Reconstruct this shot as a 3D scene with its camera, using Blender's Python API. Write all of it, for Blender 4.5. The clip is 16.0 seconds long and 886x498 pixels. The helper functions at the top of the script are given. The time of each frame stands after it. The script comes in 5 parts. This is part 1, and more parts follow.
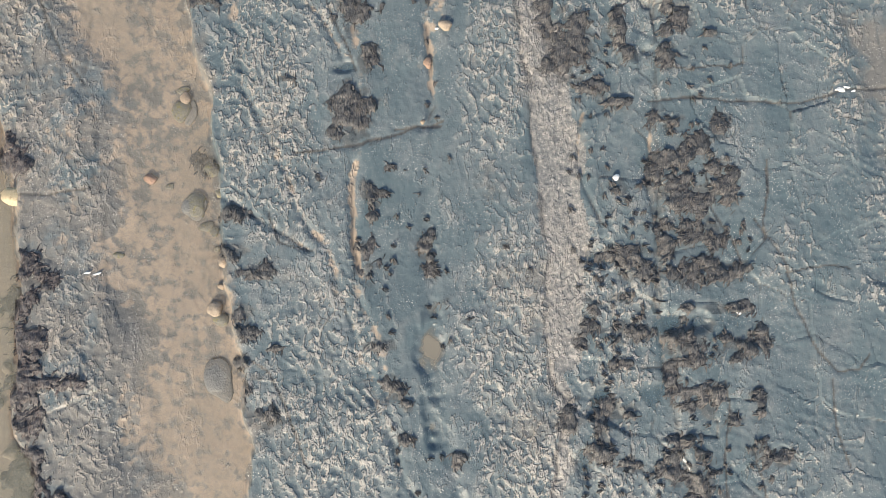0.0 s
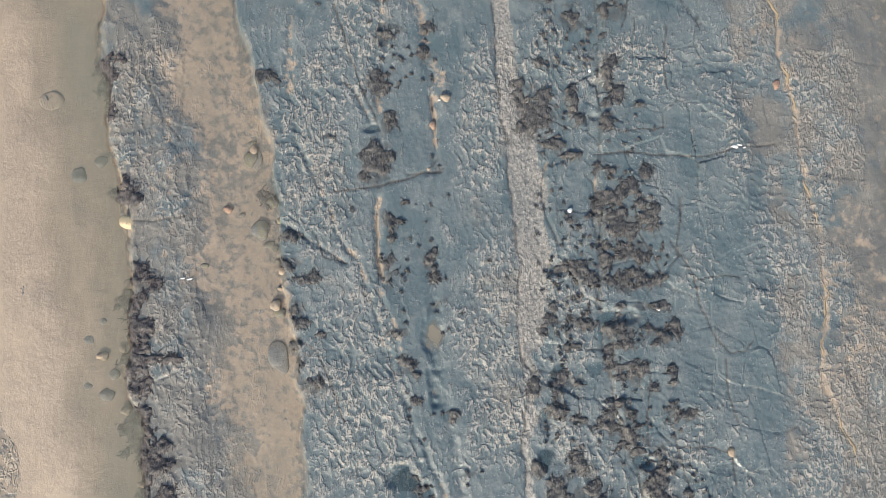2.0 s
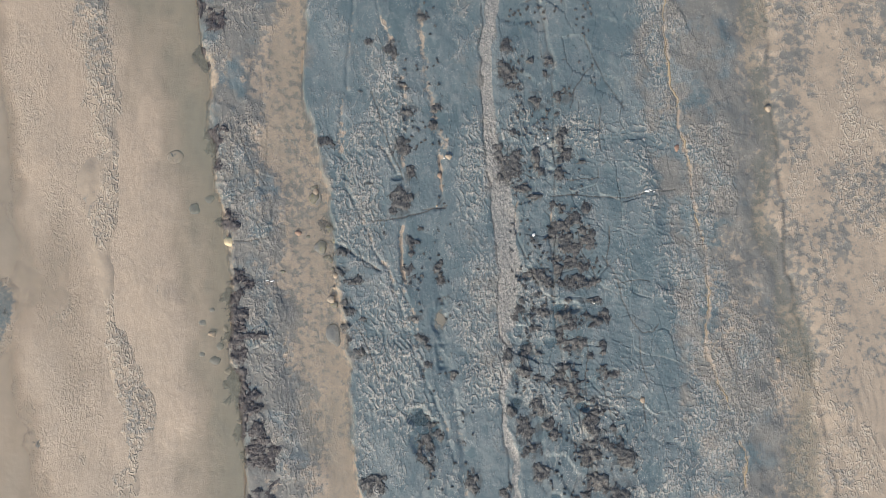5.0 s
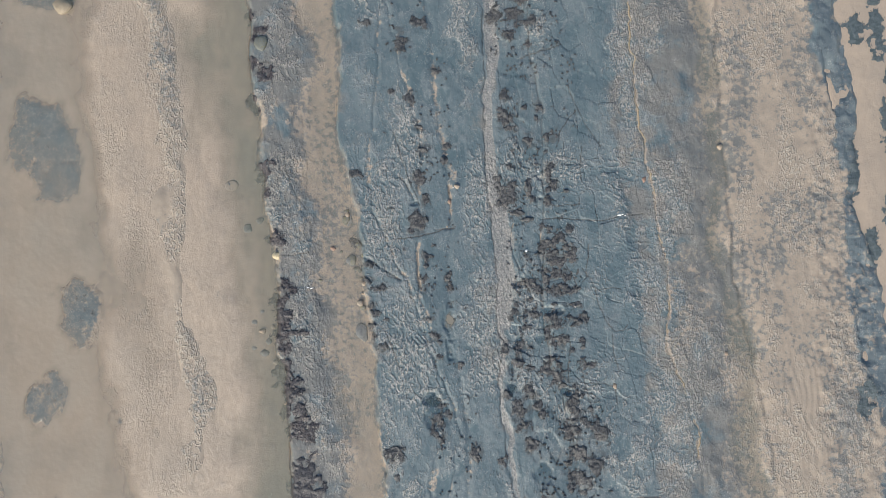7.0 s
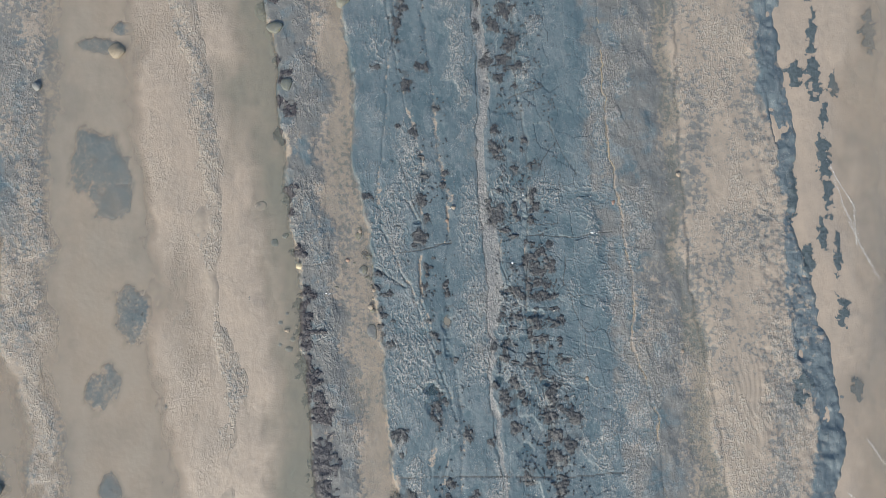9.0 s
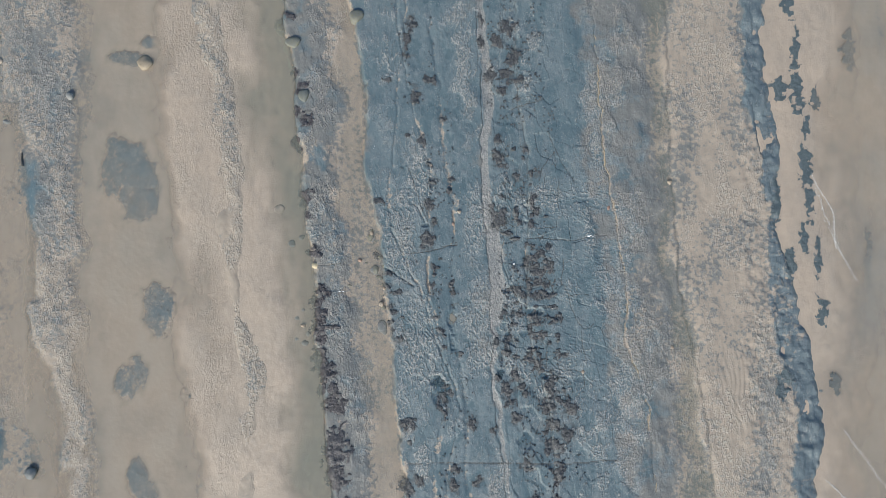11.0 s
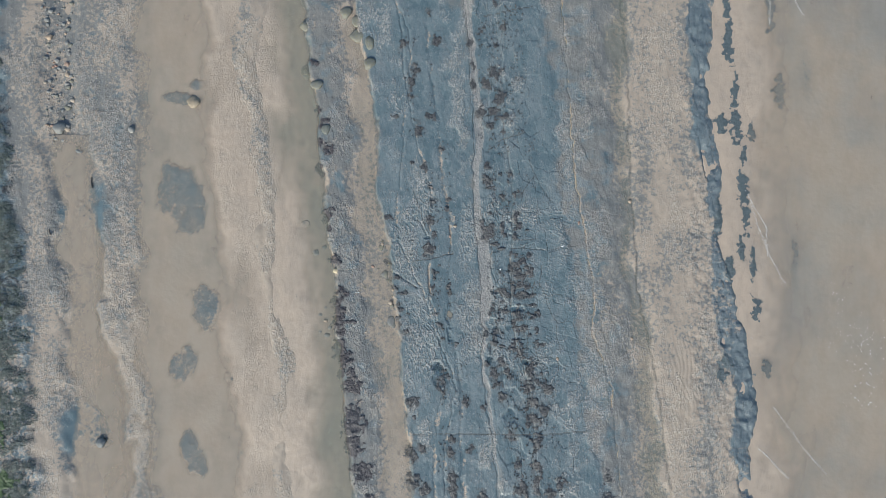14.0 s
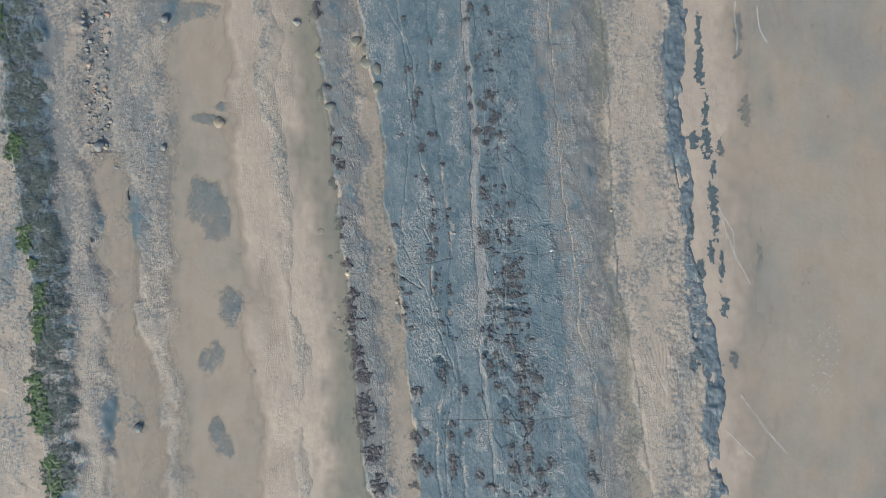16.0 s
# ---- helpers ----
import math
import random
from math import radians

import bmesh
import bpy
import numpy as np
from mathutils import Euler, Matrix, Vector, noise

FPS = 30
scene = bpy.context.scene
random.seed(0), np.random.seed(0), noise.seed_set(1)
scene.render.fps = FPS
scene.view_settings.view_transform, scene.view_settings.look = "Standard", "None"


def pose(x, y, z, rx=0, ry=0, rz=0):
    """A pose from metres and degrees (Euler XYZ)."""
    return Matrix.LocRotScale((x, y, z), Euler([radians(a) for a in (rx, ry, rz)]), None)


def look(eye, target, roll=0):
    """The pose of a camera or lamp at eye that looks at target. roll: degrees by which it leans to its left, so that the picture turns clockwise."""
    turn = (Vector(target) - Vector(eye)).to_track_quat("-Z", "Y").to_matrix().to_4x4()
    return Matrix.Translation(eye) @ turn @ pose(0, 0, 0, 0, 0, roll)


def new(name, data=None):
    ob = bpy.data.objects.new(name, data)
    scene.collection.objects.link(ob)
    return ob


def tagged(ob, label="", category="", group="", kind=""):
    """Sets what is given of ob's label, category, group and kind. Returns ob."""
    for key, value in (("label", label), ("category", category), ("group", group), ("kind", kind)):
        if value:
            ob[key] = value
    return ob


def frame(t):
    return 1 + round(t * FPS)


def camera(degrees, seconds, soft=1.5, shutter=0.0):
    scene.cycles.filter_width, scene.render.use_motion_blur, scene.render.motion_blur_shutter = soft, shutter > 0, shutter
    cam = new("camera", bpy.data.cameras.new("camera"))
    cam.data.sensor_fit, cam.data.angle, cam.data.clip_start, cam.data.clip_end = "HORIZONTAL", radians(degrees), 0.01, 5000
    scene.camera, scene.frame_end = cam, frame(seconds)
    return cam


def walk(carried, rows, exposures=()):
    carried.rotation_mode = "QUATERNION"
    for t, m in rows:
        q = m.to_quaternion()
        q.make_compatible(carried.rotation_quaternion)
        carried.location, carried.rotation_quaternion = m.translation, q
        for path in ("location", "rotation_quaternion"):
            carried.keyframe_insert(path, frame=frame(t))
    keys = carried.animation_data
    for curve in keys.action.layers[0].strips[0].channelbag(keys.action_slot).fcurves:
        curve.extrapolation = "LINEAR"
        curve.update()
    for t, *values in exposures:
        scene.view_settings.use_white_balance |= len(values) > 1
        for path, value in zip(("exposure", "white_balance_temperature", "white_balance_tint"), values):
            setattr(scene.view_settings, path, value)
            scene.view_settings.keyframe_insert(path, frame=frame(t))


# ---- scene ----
cam = camera(73.0, 16.0, soft=0.82)
PATH = [
    (0, pose(-0.069, -0.330, 5.252, 3.48, -0.02, -0.55)),
    (0.5, pose(-0.075, -0.335, 5.508, 3.48, -0.02, -0.48)),
    (1, pose(-0.085, -0.324, 6.036, 3.48, -0.02, -0.42)),
    (1.5, pose(-0.084, -0.313, 6.596, 3.48, -0.02, -0.34)),
    (2, pose(-0.071, -0.290, 7.154, 3.48, -0.02, -0.31)),
    (2.5, pose(-0.034, -0.277, 7.680, 3.48, -0.02, -0.31)),
    (3, pose(-0.025, -0.245, 8.201, 3.48, -0.02, -0.27)),
    (3.5, pose(-0.036, -0.245, 8.745, 3.48, -0.02, -0.20)),
    (4, pose(-0.054, -0.290, 9.294, 3.48, -0.02, -0.16)),
    (6.5, pose(-0.290, -0.196, 12.093, 3.48, -0.02, -0.06)),
    (7, pose(-0.320, -0.143, 12.671, 3.48, -0.02, 0.01)),
    (7.5, pose(-0.291, -0.100, 13.181, 3.48, -0.02, 0.01)),
    (8, pose(-0.286, -0.055, 13.762, 3.48, -0.02, 0.13)),
    (8.5, pose(-0.272, -0.005, 14.284, 3.48, -0.02, 0.15)),
    (9, pose(-0.280, 0.020, 14.863, 3.48, -0.02, 0.24)),
    (11.5, pose(-0.453, -0.010, 16.300, 3.48, -0.02, 0.64)),
    (12, pose(-0.442, -0.010, 16.872, 3.48, -0.02, 0.67)),
    (12.5, pose(-0.390, -0.025, 17.418, 3.48, -0.02, 0.70)),
    (13, pose(-0.361, -0.003, 18.042, 3.48, -0.02, 0.71)),
    (13.5, pose(-0.367, 0.022, 18.575, 3.48, -0.02, 0.69)),
    (14, pose(-0.397, 0.055, 19.181, 3.48, -0.02, 0.59)),
    (14.5, pose(-0.417, 0.072, 19.693, 3.48, -0.02, 0.60)),
    (15, pose(-0.425, 0.103, 20.298, 3.48, -0.02, 0.54)),
    (15.5, pose(-0.419, 0.089, 20.815, 3.48, -0.02, 0.46)),
    (16, pose(-0.430, 0.091, 21.397, 3.48, -0.02, 0.37)),
]
walk(cam, PATH, ((0, 0.82, 7250, 9), (1.5, 0.74, 7000, 8), (3.5, 0.62, 6950, 8), (8.5, 0.49, 6300, 5), (16, 0.47, 6080, 3)))

# world and sun
world = bpy.data.worlds.new("world")
scene.world = world
world.use_nodes = True
sky = world.node_tree.nodes.new("ShaderNodeTexSky")
sky.sky_type, sky.sun_disc = "NISHITA", False
sky.sun_elevation, sky.sun_rotation = radians(30), radians(202)
sky.dust_density = 1.0
world.node_tree.links.new(sky.outputs[0], world.node_tree.nodes["Background"].inputs[0])
world.node_tree.nodes["Background"].inputs[1].default_value = 0.12
sun = new("sun", bpy.data.lights.new("sun", "SUN"))
sun.data.energy, sun.data.angle, sun.data.color = 3.6, radians(6), (1.0, 0.90, 0.78)
sun.matrix_world = look((0, 0, 30), (0.325, 0.80, 30 - 0.50))


# ---- materials ----
class Nodes:
    """A small builder of node materials."""

    def __init__(self, name):
        self.mat = bpy.data.materials.new(name)
        self.mat.use_nodes = True
        self.tree = self.mat.node_tree
        self.shader = self.tree.nodes["Principled BSDF"]
        self.place = self.node("ShaderNodeNewGeometry").outputs["Position"]

    def node(self, kind, **inputs):
        n = self.tree.nodes.new(kind)
        for key, value in inputs.items():
            self.put(n.inputs[key], value)
        return n

    def put(self, socket, value):
        if isinstance(value, bpy.types.NodeSocket):
            self.tree.links.new(value, socket)
        elif isinstance(value, tuple) and len(value) == 3 and socket.type == "RGBA":
            socket.default_value = (*value, 1)
        else:
            socket.default_value = value

    def noise(self, scale, detail=5.0, rough=0.6, stretch=(1, 1, 1), bend=0.0):
        m = self.node("ShaderNodeMapping", Vector=self.place)
        m.inputs["Scale"].default_value = stretch
        return self.node("ShaderNodeTexNoise", Vector=m.outputs[0], Scale=scale, Detail=detail, Roughness=rough, Distortion=bend).outputs[0]

    def attr(self, name):
        n = self.node("ShaderNodeAttribute")
        n.attribute_name = name
        return n.outputs["Fac"]

    def sum(self, a, b, op="ADD", clamp=False):
        n = self.node("ShaderNodeMath")
        n.operation, n.use_clamp = op, clamp
        self.put(n.inputs[0], a), self.put(n.inputs[1], b)
        return n.outputs[0]

    def ramp(self, value, low, high, a=0.0, b=1.0):
        n = self.node("ShaderNodeMapRange", Value=value)
        n.interpolation_type = "SMOOTHSTEP"
        for i, v in enumerate((low, high, a, b)):
            n.inputs[i + 1].default_value = v
        return n.outputs[0]

    def mix(self, f, a, b):
        n = self.node("ShaderNodeMix")
        n.data_type = "RGBA"
        self.put(n.inputs[0], f), self.put(n.inputs[6], a), self.put(n.inputs[7], b)
        return n.outputs[2]

    def bump(self, height, depth, below=None):
        n = self.node("ShaderNodeBump", Height=height, Distance=depth, Strength=1.0)
        if below is not None:
            self.put(n.inputs["Normal"], below)
        return n.outputs[0]

    def done(self, **inputs):
        for key, value in inputs.items():
            self.put(self.shader.inputs[key.replace("_", " ")], value)
        return self.mat


SAND_A, SAND_B = (0.398, 0.315, 0.242), (0.355, 0.288, 0.226)


def rock_material(name, blue, warm, grain=1.0):
    """Wet shale: smooth and glossy where the water film lies, pale worn ridges where it is dry or coloured as sunlit,
    sand in the hollows.
    blue and warm: its two kinds, each with two wet colours, two dry ones and that of the water film. The blue wet and
    film colours include the sky's reflection."""
    n = Nodes(name)
    kind = n.ramp(n.sum(n.attr("warm"), n.ramp(n.noise(1.7, 6, 0.7), 0.3, 0.7, -0.4, 0.4)), 0.25, 0.75)
    wet_a, wet_b, dry_a, dry_b, film = [n.mix(kind, a, b) for a, b in zip(blue, warm)]
    fine = n.noise(60, 3, 0.55)
    grit = n.noise(31, 3, 0.62)
    mid = n.noise(9, 4, 0.6)
    swell = n.noise(6.5, 2, 0.45, (1.25, 0.85, 1))
    wide = n.noise(1.3, 5, 0.6, (1.6, 0.7, 1))


    def worms(scale, width, stretch):
        v = n.noise(scale, 2, 0.5, stretch, 0.35)
        return n.ramp(n.sum(n.sum(v, 0.5, "SUBTRACT"), 0.0, "ABSOLUTE"), 0.0, width, 1.0, 0.0)

    net = worms(9.5, 0.11, (1.35, 0.8, 1))
    chip = n.noise(23, 3, 0.55, (1.25, 0.85, 1), 0.4)
    ridges = n.sum(n.sum(net, n.ramp(chip, 0.36, 0.56), "MULTIPLY"), n.ramp(chip, 0.53, 0.62, 0.0, 0.9), "MAXIMUM")
    crest = n.sum(n.ramp(n.noise(6, 5, 0.7, (1.4, 0.75, 1), 0.4), 0.56, 0.68), n.ramp(n.noise(2.1, 4, 0.6), 0.44, 0.58, 0.0, 0.65), "MULTIPLY")
    gritty = n.ramp(n.sum(n.attr("worn"), n.ramp(wide, 0.35, 0.65, -0.25, 0.25)), 0.35, 0.95, 0.12, 1.0)
    if grain > 1:
        gritty = n.ramp(wide, 0.2, 0.5, 0.7 * grain, grain)
    here = n.sum(n.attr("worn"), n.ramp(n.sum(n.attr("dry"), n.ramp(mid, 0.3, 0.7, -0.2, 0.2)), 0.25, 0.75, 0.05, 1.0), "MULTIPLY")
    lines = n.sum(n.sum(ridges, here, "MULTIPLY"), crest, "MAXIMUM")
    dry = n.sum(n.sum(n.attr("dry"), 0.18, "MULTIPLY"), n.ramp(fine, 0.35, 0.75, -0.08, 0.16))
    # ridge lines turn pale: dry rock, and sunlit crests painted in
    dry = n.ramp(n.sum(n.sum(dry, n.sum(lines, 0.9, "MULTIPLY")), n.ramp(mid, 0.3, 0.7, -0.12, 0.12)), 0.14, 0.9)
    wet = n.mix(n.ramp(wide, 0.35, 0.65), wet_a, wet_b)
    wet = n.mix(n.ramp(swell, 0.5, 0.75, 0.0, 0.28), wet, dry_b)
    wet = n.mix(n.sum(n.ramp(grit, 0.49, 0.66, 0.0, 0.3), gritty, "MULTIPLY"), wet, (0.08, 0.092, 0.098))
    # film colour: the wet rock's blue sky reflection, as base colour
    wet = n.mix(n.sum(n.attr("film"), 0.6, "MULTIPLY"), wet, film)
    pale = n.mix(n.ramp(mid, 0.35, 0.65), dry_a, dry_b)
    col = n.mix(dry, wet, pale)
    col = n.mix(n.sum(n.ramp(grit, 0.32, 0.48, 0.32, 0.0), gritty, "MULTIPLY"), col, dry_a)
    specks = n.sum(n.ramp(n.noise(85, 2, 0.5), 0.62, 0.68), n.ramp(n.noise(3.5, 4, 0.7), 0.45, 0.62, 0.1, 1.0), "MULTIPLY")
    col = n.mix(n.sum(specks, 0.8, "MULTIPLY"), col, (0.66, 0.64, 0.60))
    sand = n.ramp(n.sum(n.attr("sand"), n.ramp(mid, 0.3, 0.7, -0.3, 0.3)), 0.3, 0.7)
    grains = n.mix(n.ramp(n.noise(4, 6, 0.7), 0.35, 0.65), (0.38, 0.306, 0.238), (0.325, 0.268, 0.213))
    grains = n.mix(n.ramp(grit, 0.42, 0.66, 0, 0.4), grains, (0.23, 0.21, 0.185))
    col = n.mix(sand, col, grains)
    veil = n.sum(n.sum(n.sum(net, n.ramp(chip, 0.34, 0.54), "MULTIPLY"), sand, "MULTIPLY"), n.ramp(n.sum(n.attr("worn"), n.ramp(wide, 0.35, 0.65, -0.4, 0.4)), 0.25, 1.0), "MULTIPLY")
    col = n.mix(n.sum(veil, 0.75, "MULTIPLY"), col, (0.45, 0.4, 0.335))
    # dark joints and weed crust; along scarps, shade laid in as colour
    col = n.mix(n.attr("stain_shade"), col, n.mix(n.ramp(mid, 0.4, 0.65), (0.052, 0.053, 0.056), (0.115, 0.105, 0.092)))
    rough = n.sum(n.sum(dry, 0.3, "MULTIPLY"), n.ramp(mid, 0.3, 0.7, 0.34, 0.52))
    rough = n.sum(rough, n.sum(sand, 0.25, "MULTIPLY"), clamp=True)
    rough = n.sum(rough, n.sum(1.0, n.sum(n.attr("film"), 0.6, "MULTIPLY"), "SUBTRACT"), "MULTIPLY")
    dull = n.sum(n.sum(1.0, n.attr("film"), "SUBTRACT"), n.sum(1.0, n.sum(sand, 0.85, "MULTIPLY"), "SUBTRACT"), "MULTIPLY")
    b = n.bump(n.sum(n.sum(swell, 0.5, "SUBTRACT"), dull, "MULTIPLY"), 0.014)
    b = n.bump(n.sum(n.sum(lines, n.sum(1.0, sand, "SUBTRACT"), "MULTIPLY"), veil), 0.012, b)
    b = n.bump(n.sum(n.sum(mid, 0.5, "SUBTRACT"), dull, "MULTIPLY"), 0.011, b)
    b = n.bump(n.sum(n.sum(grit, 0.5, "SUBTRACT"), n.sum(gritty, n.sum(1.0, n.attr("film"), "SUBTRACT"), "MULTIPLY"), "MULTIPLY"), 0.0022, b)
    return n.done(Base_Color=col, Roughness=rough, Normal=b, Specular_IOR_Level=0.42)


SHALE = rock_material(
    "wet_shale",
    ((0.096, 0.134, 0.15), (0.133, 0.167, 0.18), (0.42, 0.395, 0.355), (0.265, 0.272, 0.264), (0.087, 0.13, 0.147)),
    ((0.155, 0.155, 0.147), (0.183, 0.178, 0.164), (0.36, 0.325, 0.285), (0.24, 0.226, 0.207), (0.16, 0.16, 0.152)),
)
ROCK_DARK = rock_material(
    "dark_wave_worn_shale",
    ((0.09, 0.115, 0.13), (0.12, 0.147, 0.16), (0.34, 0.33, 0.30), (0.21, 0.222, 0.22), (0.085, 0.113, 0.13)),
    ((0.09, 0.12, 0.14), (0.13, 0.155, 0.165), (0.34, 0.32, 0.285), (0.21, 0.22, 0.215), (0.08, 0.115, 0.135)),
)

GRIT = rock_material(
    "pale_gritty_shale",
    ((0.20, 0.205, 0.20), (0.235, 0.232, 0.222), (0.44, 0.41, 0.37), (0.30, 0.29, 0.272), (0.17, 0.18, 0.18)),
    ((0.215, 0.21, 0.20), (0.245, 0.237, 0.222), (0.42, 0.39, 0.35), (0.30, 0.285, 0.263), (0.18, 0.183, 0.178)),
    grain=2.2,
)


def sand_material():
    n = Nodes("wet_beach_sand")
    wide, mid, fine = n.noise(0.7, 6, 0.65), n.noise(4, 7, 0.75, (1.2, 0.9, 1)), n.noise(45, 4, 0.65)
    col = n.mix(n.ramp(wide, 0.35, 0.65), SAND_A, SAND_B)
    col = n.mix(n.ramp(mid, 0.48, 0.75, 0, 0.5), col, (0.265, 0.235, 0.20))
    col = n.mix(n.ramp(fine, 0.42, 0.7, 0, 0.3), col, (0.45, 0.378, 0.31))
    v = n.noise(9, 4, 0.6, (1.3, 0.8, 1), 0.3)
    worm = n.ramp(n.sum(n.sum(v, 0.5, "SUBTRACT"), 0.0, "ABSOLUTE"), 0.0, 0.11, 1.0, 0.0)
    worm = n.sum(n.sum(worm, n.attr("ridged"), "MULTIPLY"), n.ramp(n.noise(0.9, 6, 0.65, (1.5, 0.6, 1)), 0.42, 0.6), "MULTIPLY")
    col = n.mix(n.sum(worm, 0.14, "MULTIPLY"), col, (0.48, 0.42, 0.345))
    b = n.bump(fine, 0.003, n.bump(worm, 0.007, n.bump(mid, 0.02)))
    return n.done(Base_Color=col, Roughness=n.ramp(wide, 0.3, 0.7, 0.45, 0.7), Normal=b)


SAND = sand_material()


def water_material(name, col_a, col_b, deep, thick):
    """Turbid water: it hides what lies under it the more the deeper it is."""
    n = Nodes(name)
    cloud = n.noise(0.8, 6, 0.62, (1.3, 0.7, 1))
    col = n.mix(n.ramp(cloud, 0.35, 0.65), col_a, col_b)
    col = n.mix(n.ramp(n.noise(0.16, 5, 0.65), 0.42, 0.66, 0.0, 0.8), col, deep)
    n.done(Base_Color=col, Roughness=0.12, IOR=1.33,
           Normal=n.bump(n.noise(7, 3, 0.5), 0.01))
    depth = n.sum(n.attr("depth"), n.ramp(cloud, 0.3, 0.7, 0.7, 1.35), "MULTIPLY")
    hide = n.sum(1.0, n.sum(2.718, n.sum(depth, -1.0 / thick, "MULTIPLY"), "POWER"), "SUBTRACT", True)
    clear = n.node("ShaderNodeBsdfTransparent")
    both = n.node("ShaderNodeMixShader")
    n.put(both.inputs[0], n.sum(hide, 0.94, "MULTIPLY"))
    n.put(both.inputs[1], clear.outputs[0]), n.put(both.inputs[2], n.shader.outputs[0])
    n.put(n.tree.nodes["Material Output"].inputs[0], both.outputs[0])
    return n.mat


POOL = water_material("turbid_pool_water", (0.42, 0.345, 0.268), (0.38, 0.322, 0.256), (0.335, 0.298, 0.246), 0.075)
SHALLOW = water_material("clear_channel_water", (0.345, 0.31, 0.255), (0.32, 0.294, 0.248), (0.31, 0.29, 0.245), 0.11)
MURK = water_material("murky_green_water", (0.27, 0.26, 0.208), (0.24, 0.243, 0.2), (0.235, 0.24, 0.198), 0.1)
SEA = water_material("silty_sea_water", (0.415, 0.342, 0.265), (0.365, 0.316, 0.255), (0.262, 0.256, 0.235), 0.11)


def weed_material(name, a, b, c):
    n = Nodes(name)
    rnd = n.node("ShaderNodeNewGeometry").outputs["Random Per Island"]
    col = n.mix(n.ramp(rnd, 0.2, 0.6), a, b)
    col = n.mix(n.ramp(n.noise(30, 4, 0.6), 0.52, 0.74, 0, 0.6), col, c)
    return n.done(Base_Color=col, Roughness=n.ramp(rnd, 0, 1, 0.32, 0.65), Normal=n.bump(n.noise(120, 3), 0.004))


WEED = weed_material("dark_weed", (0.036, 0.04, 0.046), (0.09, 0.085, 0.083), (0.21, 0.18, 0.148))
WEED_PURPLE = weed_material("purple_black_weed", (0.027, 0.024, 0.029), (0.078, 0.064, 0.066), (0.15, 0.12, 0.1))
WEED_BLUE = weed_material("drowned_weed", (0.05, 0.07, 0.08), (0.085, 0.105, 0.115), (0.13, 0.14, 0.14))
WEED_GREY = weed_material("grey_green_weed", (0.066, 0.08, 0.07), (0.12, 0.14, 0.12), (0.22, 0.23, 0.195))
ALGAE = weed_material("bright_green_algae", (0.05, 0.085, 0.026), (0.078, 0.122, 0.042), (0.05, 0.07, 0.035))


def mat_material(name, dark, body, pale):
    """A matted clump: lumps, and hair-like strands that hang down the beach."""
    n = Nodes(name)
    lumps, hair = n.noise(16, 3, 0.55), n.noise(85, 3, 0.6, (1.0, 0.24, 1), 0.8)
    # dark: shade between the lumps, put into the colour
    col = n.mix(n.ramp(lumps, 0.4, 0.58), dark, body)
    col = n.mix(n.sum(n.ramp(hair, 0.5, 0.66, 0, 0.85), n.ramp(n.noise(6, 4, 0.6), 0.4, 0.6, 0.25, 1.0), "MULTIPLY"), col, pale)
    # gaps between strands are shaded by colour too
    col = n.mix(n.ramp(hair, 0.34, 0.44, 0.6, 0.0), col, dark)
    b = n.bump(hair, 0.008, n.bump(lumps, 0.02))
    return n.done(Base_Color=col, Roughness=n.ramp(hair, 0.3, 0.7, 0.65, 0.42), Normal=b)


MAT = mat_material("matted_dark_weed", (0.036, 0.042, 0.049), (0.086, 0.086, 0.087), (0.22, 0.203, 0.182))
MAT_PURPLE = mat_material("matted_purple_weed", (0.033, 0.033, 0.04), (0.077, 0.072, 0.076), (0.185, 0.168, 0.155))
MAT_BLUE = mat_material("matted_drowned_weed", (0.068, 0.092, 0.1), (0.105, 0.128, 0.136), (0.16, 0.172, 0.17))
MAT_GREEN = mat_material("matted_green_algae", (0.035, 0.06, 0.022), (0.06, 0.1, 0.032), (0.11, 0.15, 0.07))


def stone_material(name, a, b, spots):
    n = Nodes(name)
    rnd = n.node("ShaderNodeObjectInfo").outputs["Random"]
    col = n.mix(rnd, a, b)
    col = n.mix(n.ramp(n.noise(35, 5, 0.6), 0.5, 0.68, 0, 0.75), col, spots)
    return n.done(Base_Color=col, Roughness=0.6, Normal=n.bump(n.noise(60, 4), 0.008))


STONE_TAN = stone_material("tan_cobble", (0.36, 0.27, 0.19), (0.33, 0.285, 0.23), (0.22, 0.19, 0.16))
STONE_WHITE = stone_material("cream_cobble", (0.52, 0.43, 0.28), (0.44, 0.36, 0.25), (0.25, 0.19, 0.12))
STONE_RED = stone_material("rust_red_pebble", (0.31, 0.185, 0.135), (0.32, 0.23, 0.17), (0.20, 0.13, 0.10))
STONE_GREY = stone_material("grey_cobble", (0.145, 0.152, 0.15), (0.24, 0.232, 0.215), (0.10, 0.11, 0.11))
STONE_ALGAE = stone_material("algae_grown_rock", (0.12, 0.13, 0.125), (0.18, 0.172, 0.14), (0.20, 0.175, 0.06))
STONE_BUFF = stone_material("buff_boulder", (0.29, 0.235, 0.165), (0.27, 0.225, 0.165), (0.13, 0.11, 0.085))
SHELL = stone_material("white_shell", (0.82, 0.82, 0.80), (0.8, 0.8, 0.78), (0.6, 0.6, 0.58))
WOOD = stone_material("grey_driftwood", (0.16, 0.14, 0.12), (0.18, 0.15, 0.12), (0.08, 0.07, 0.06))
RUST = stone_material("ochre_clay_seam", (0.33, 0.255, 0.155), (0.31, 0.245, 0.155), (0.23, 0.2, 0.155))


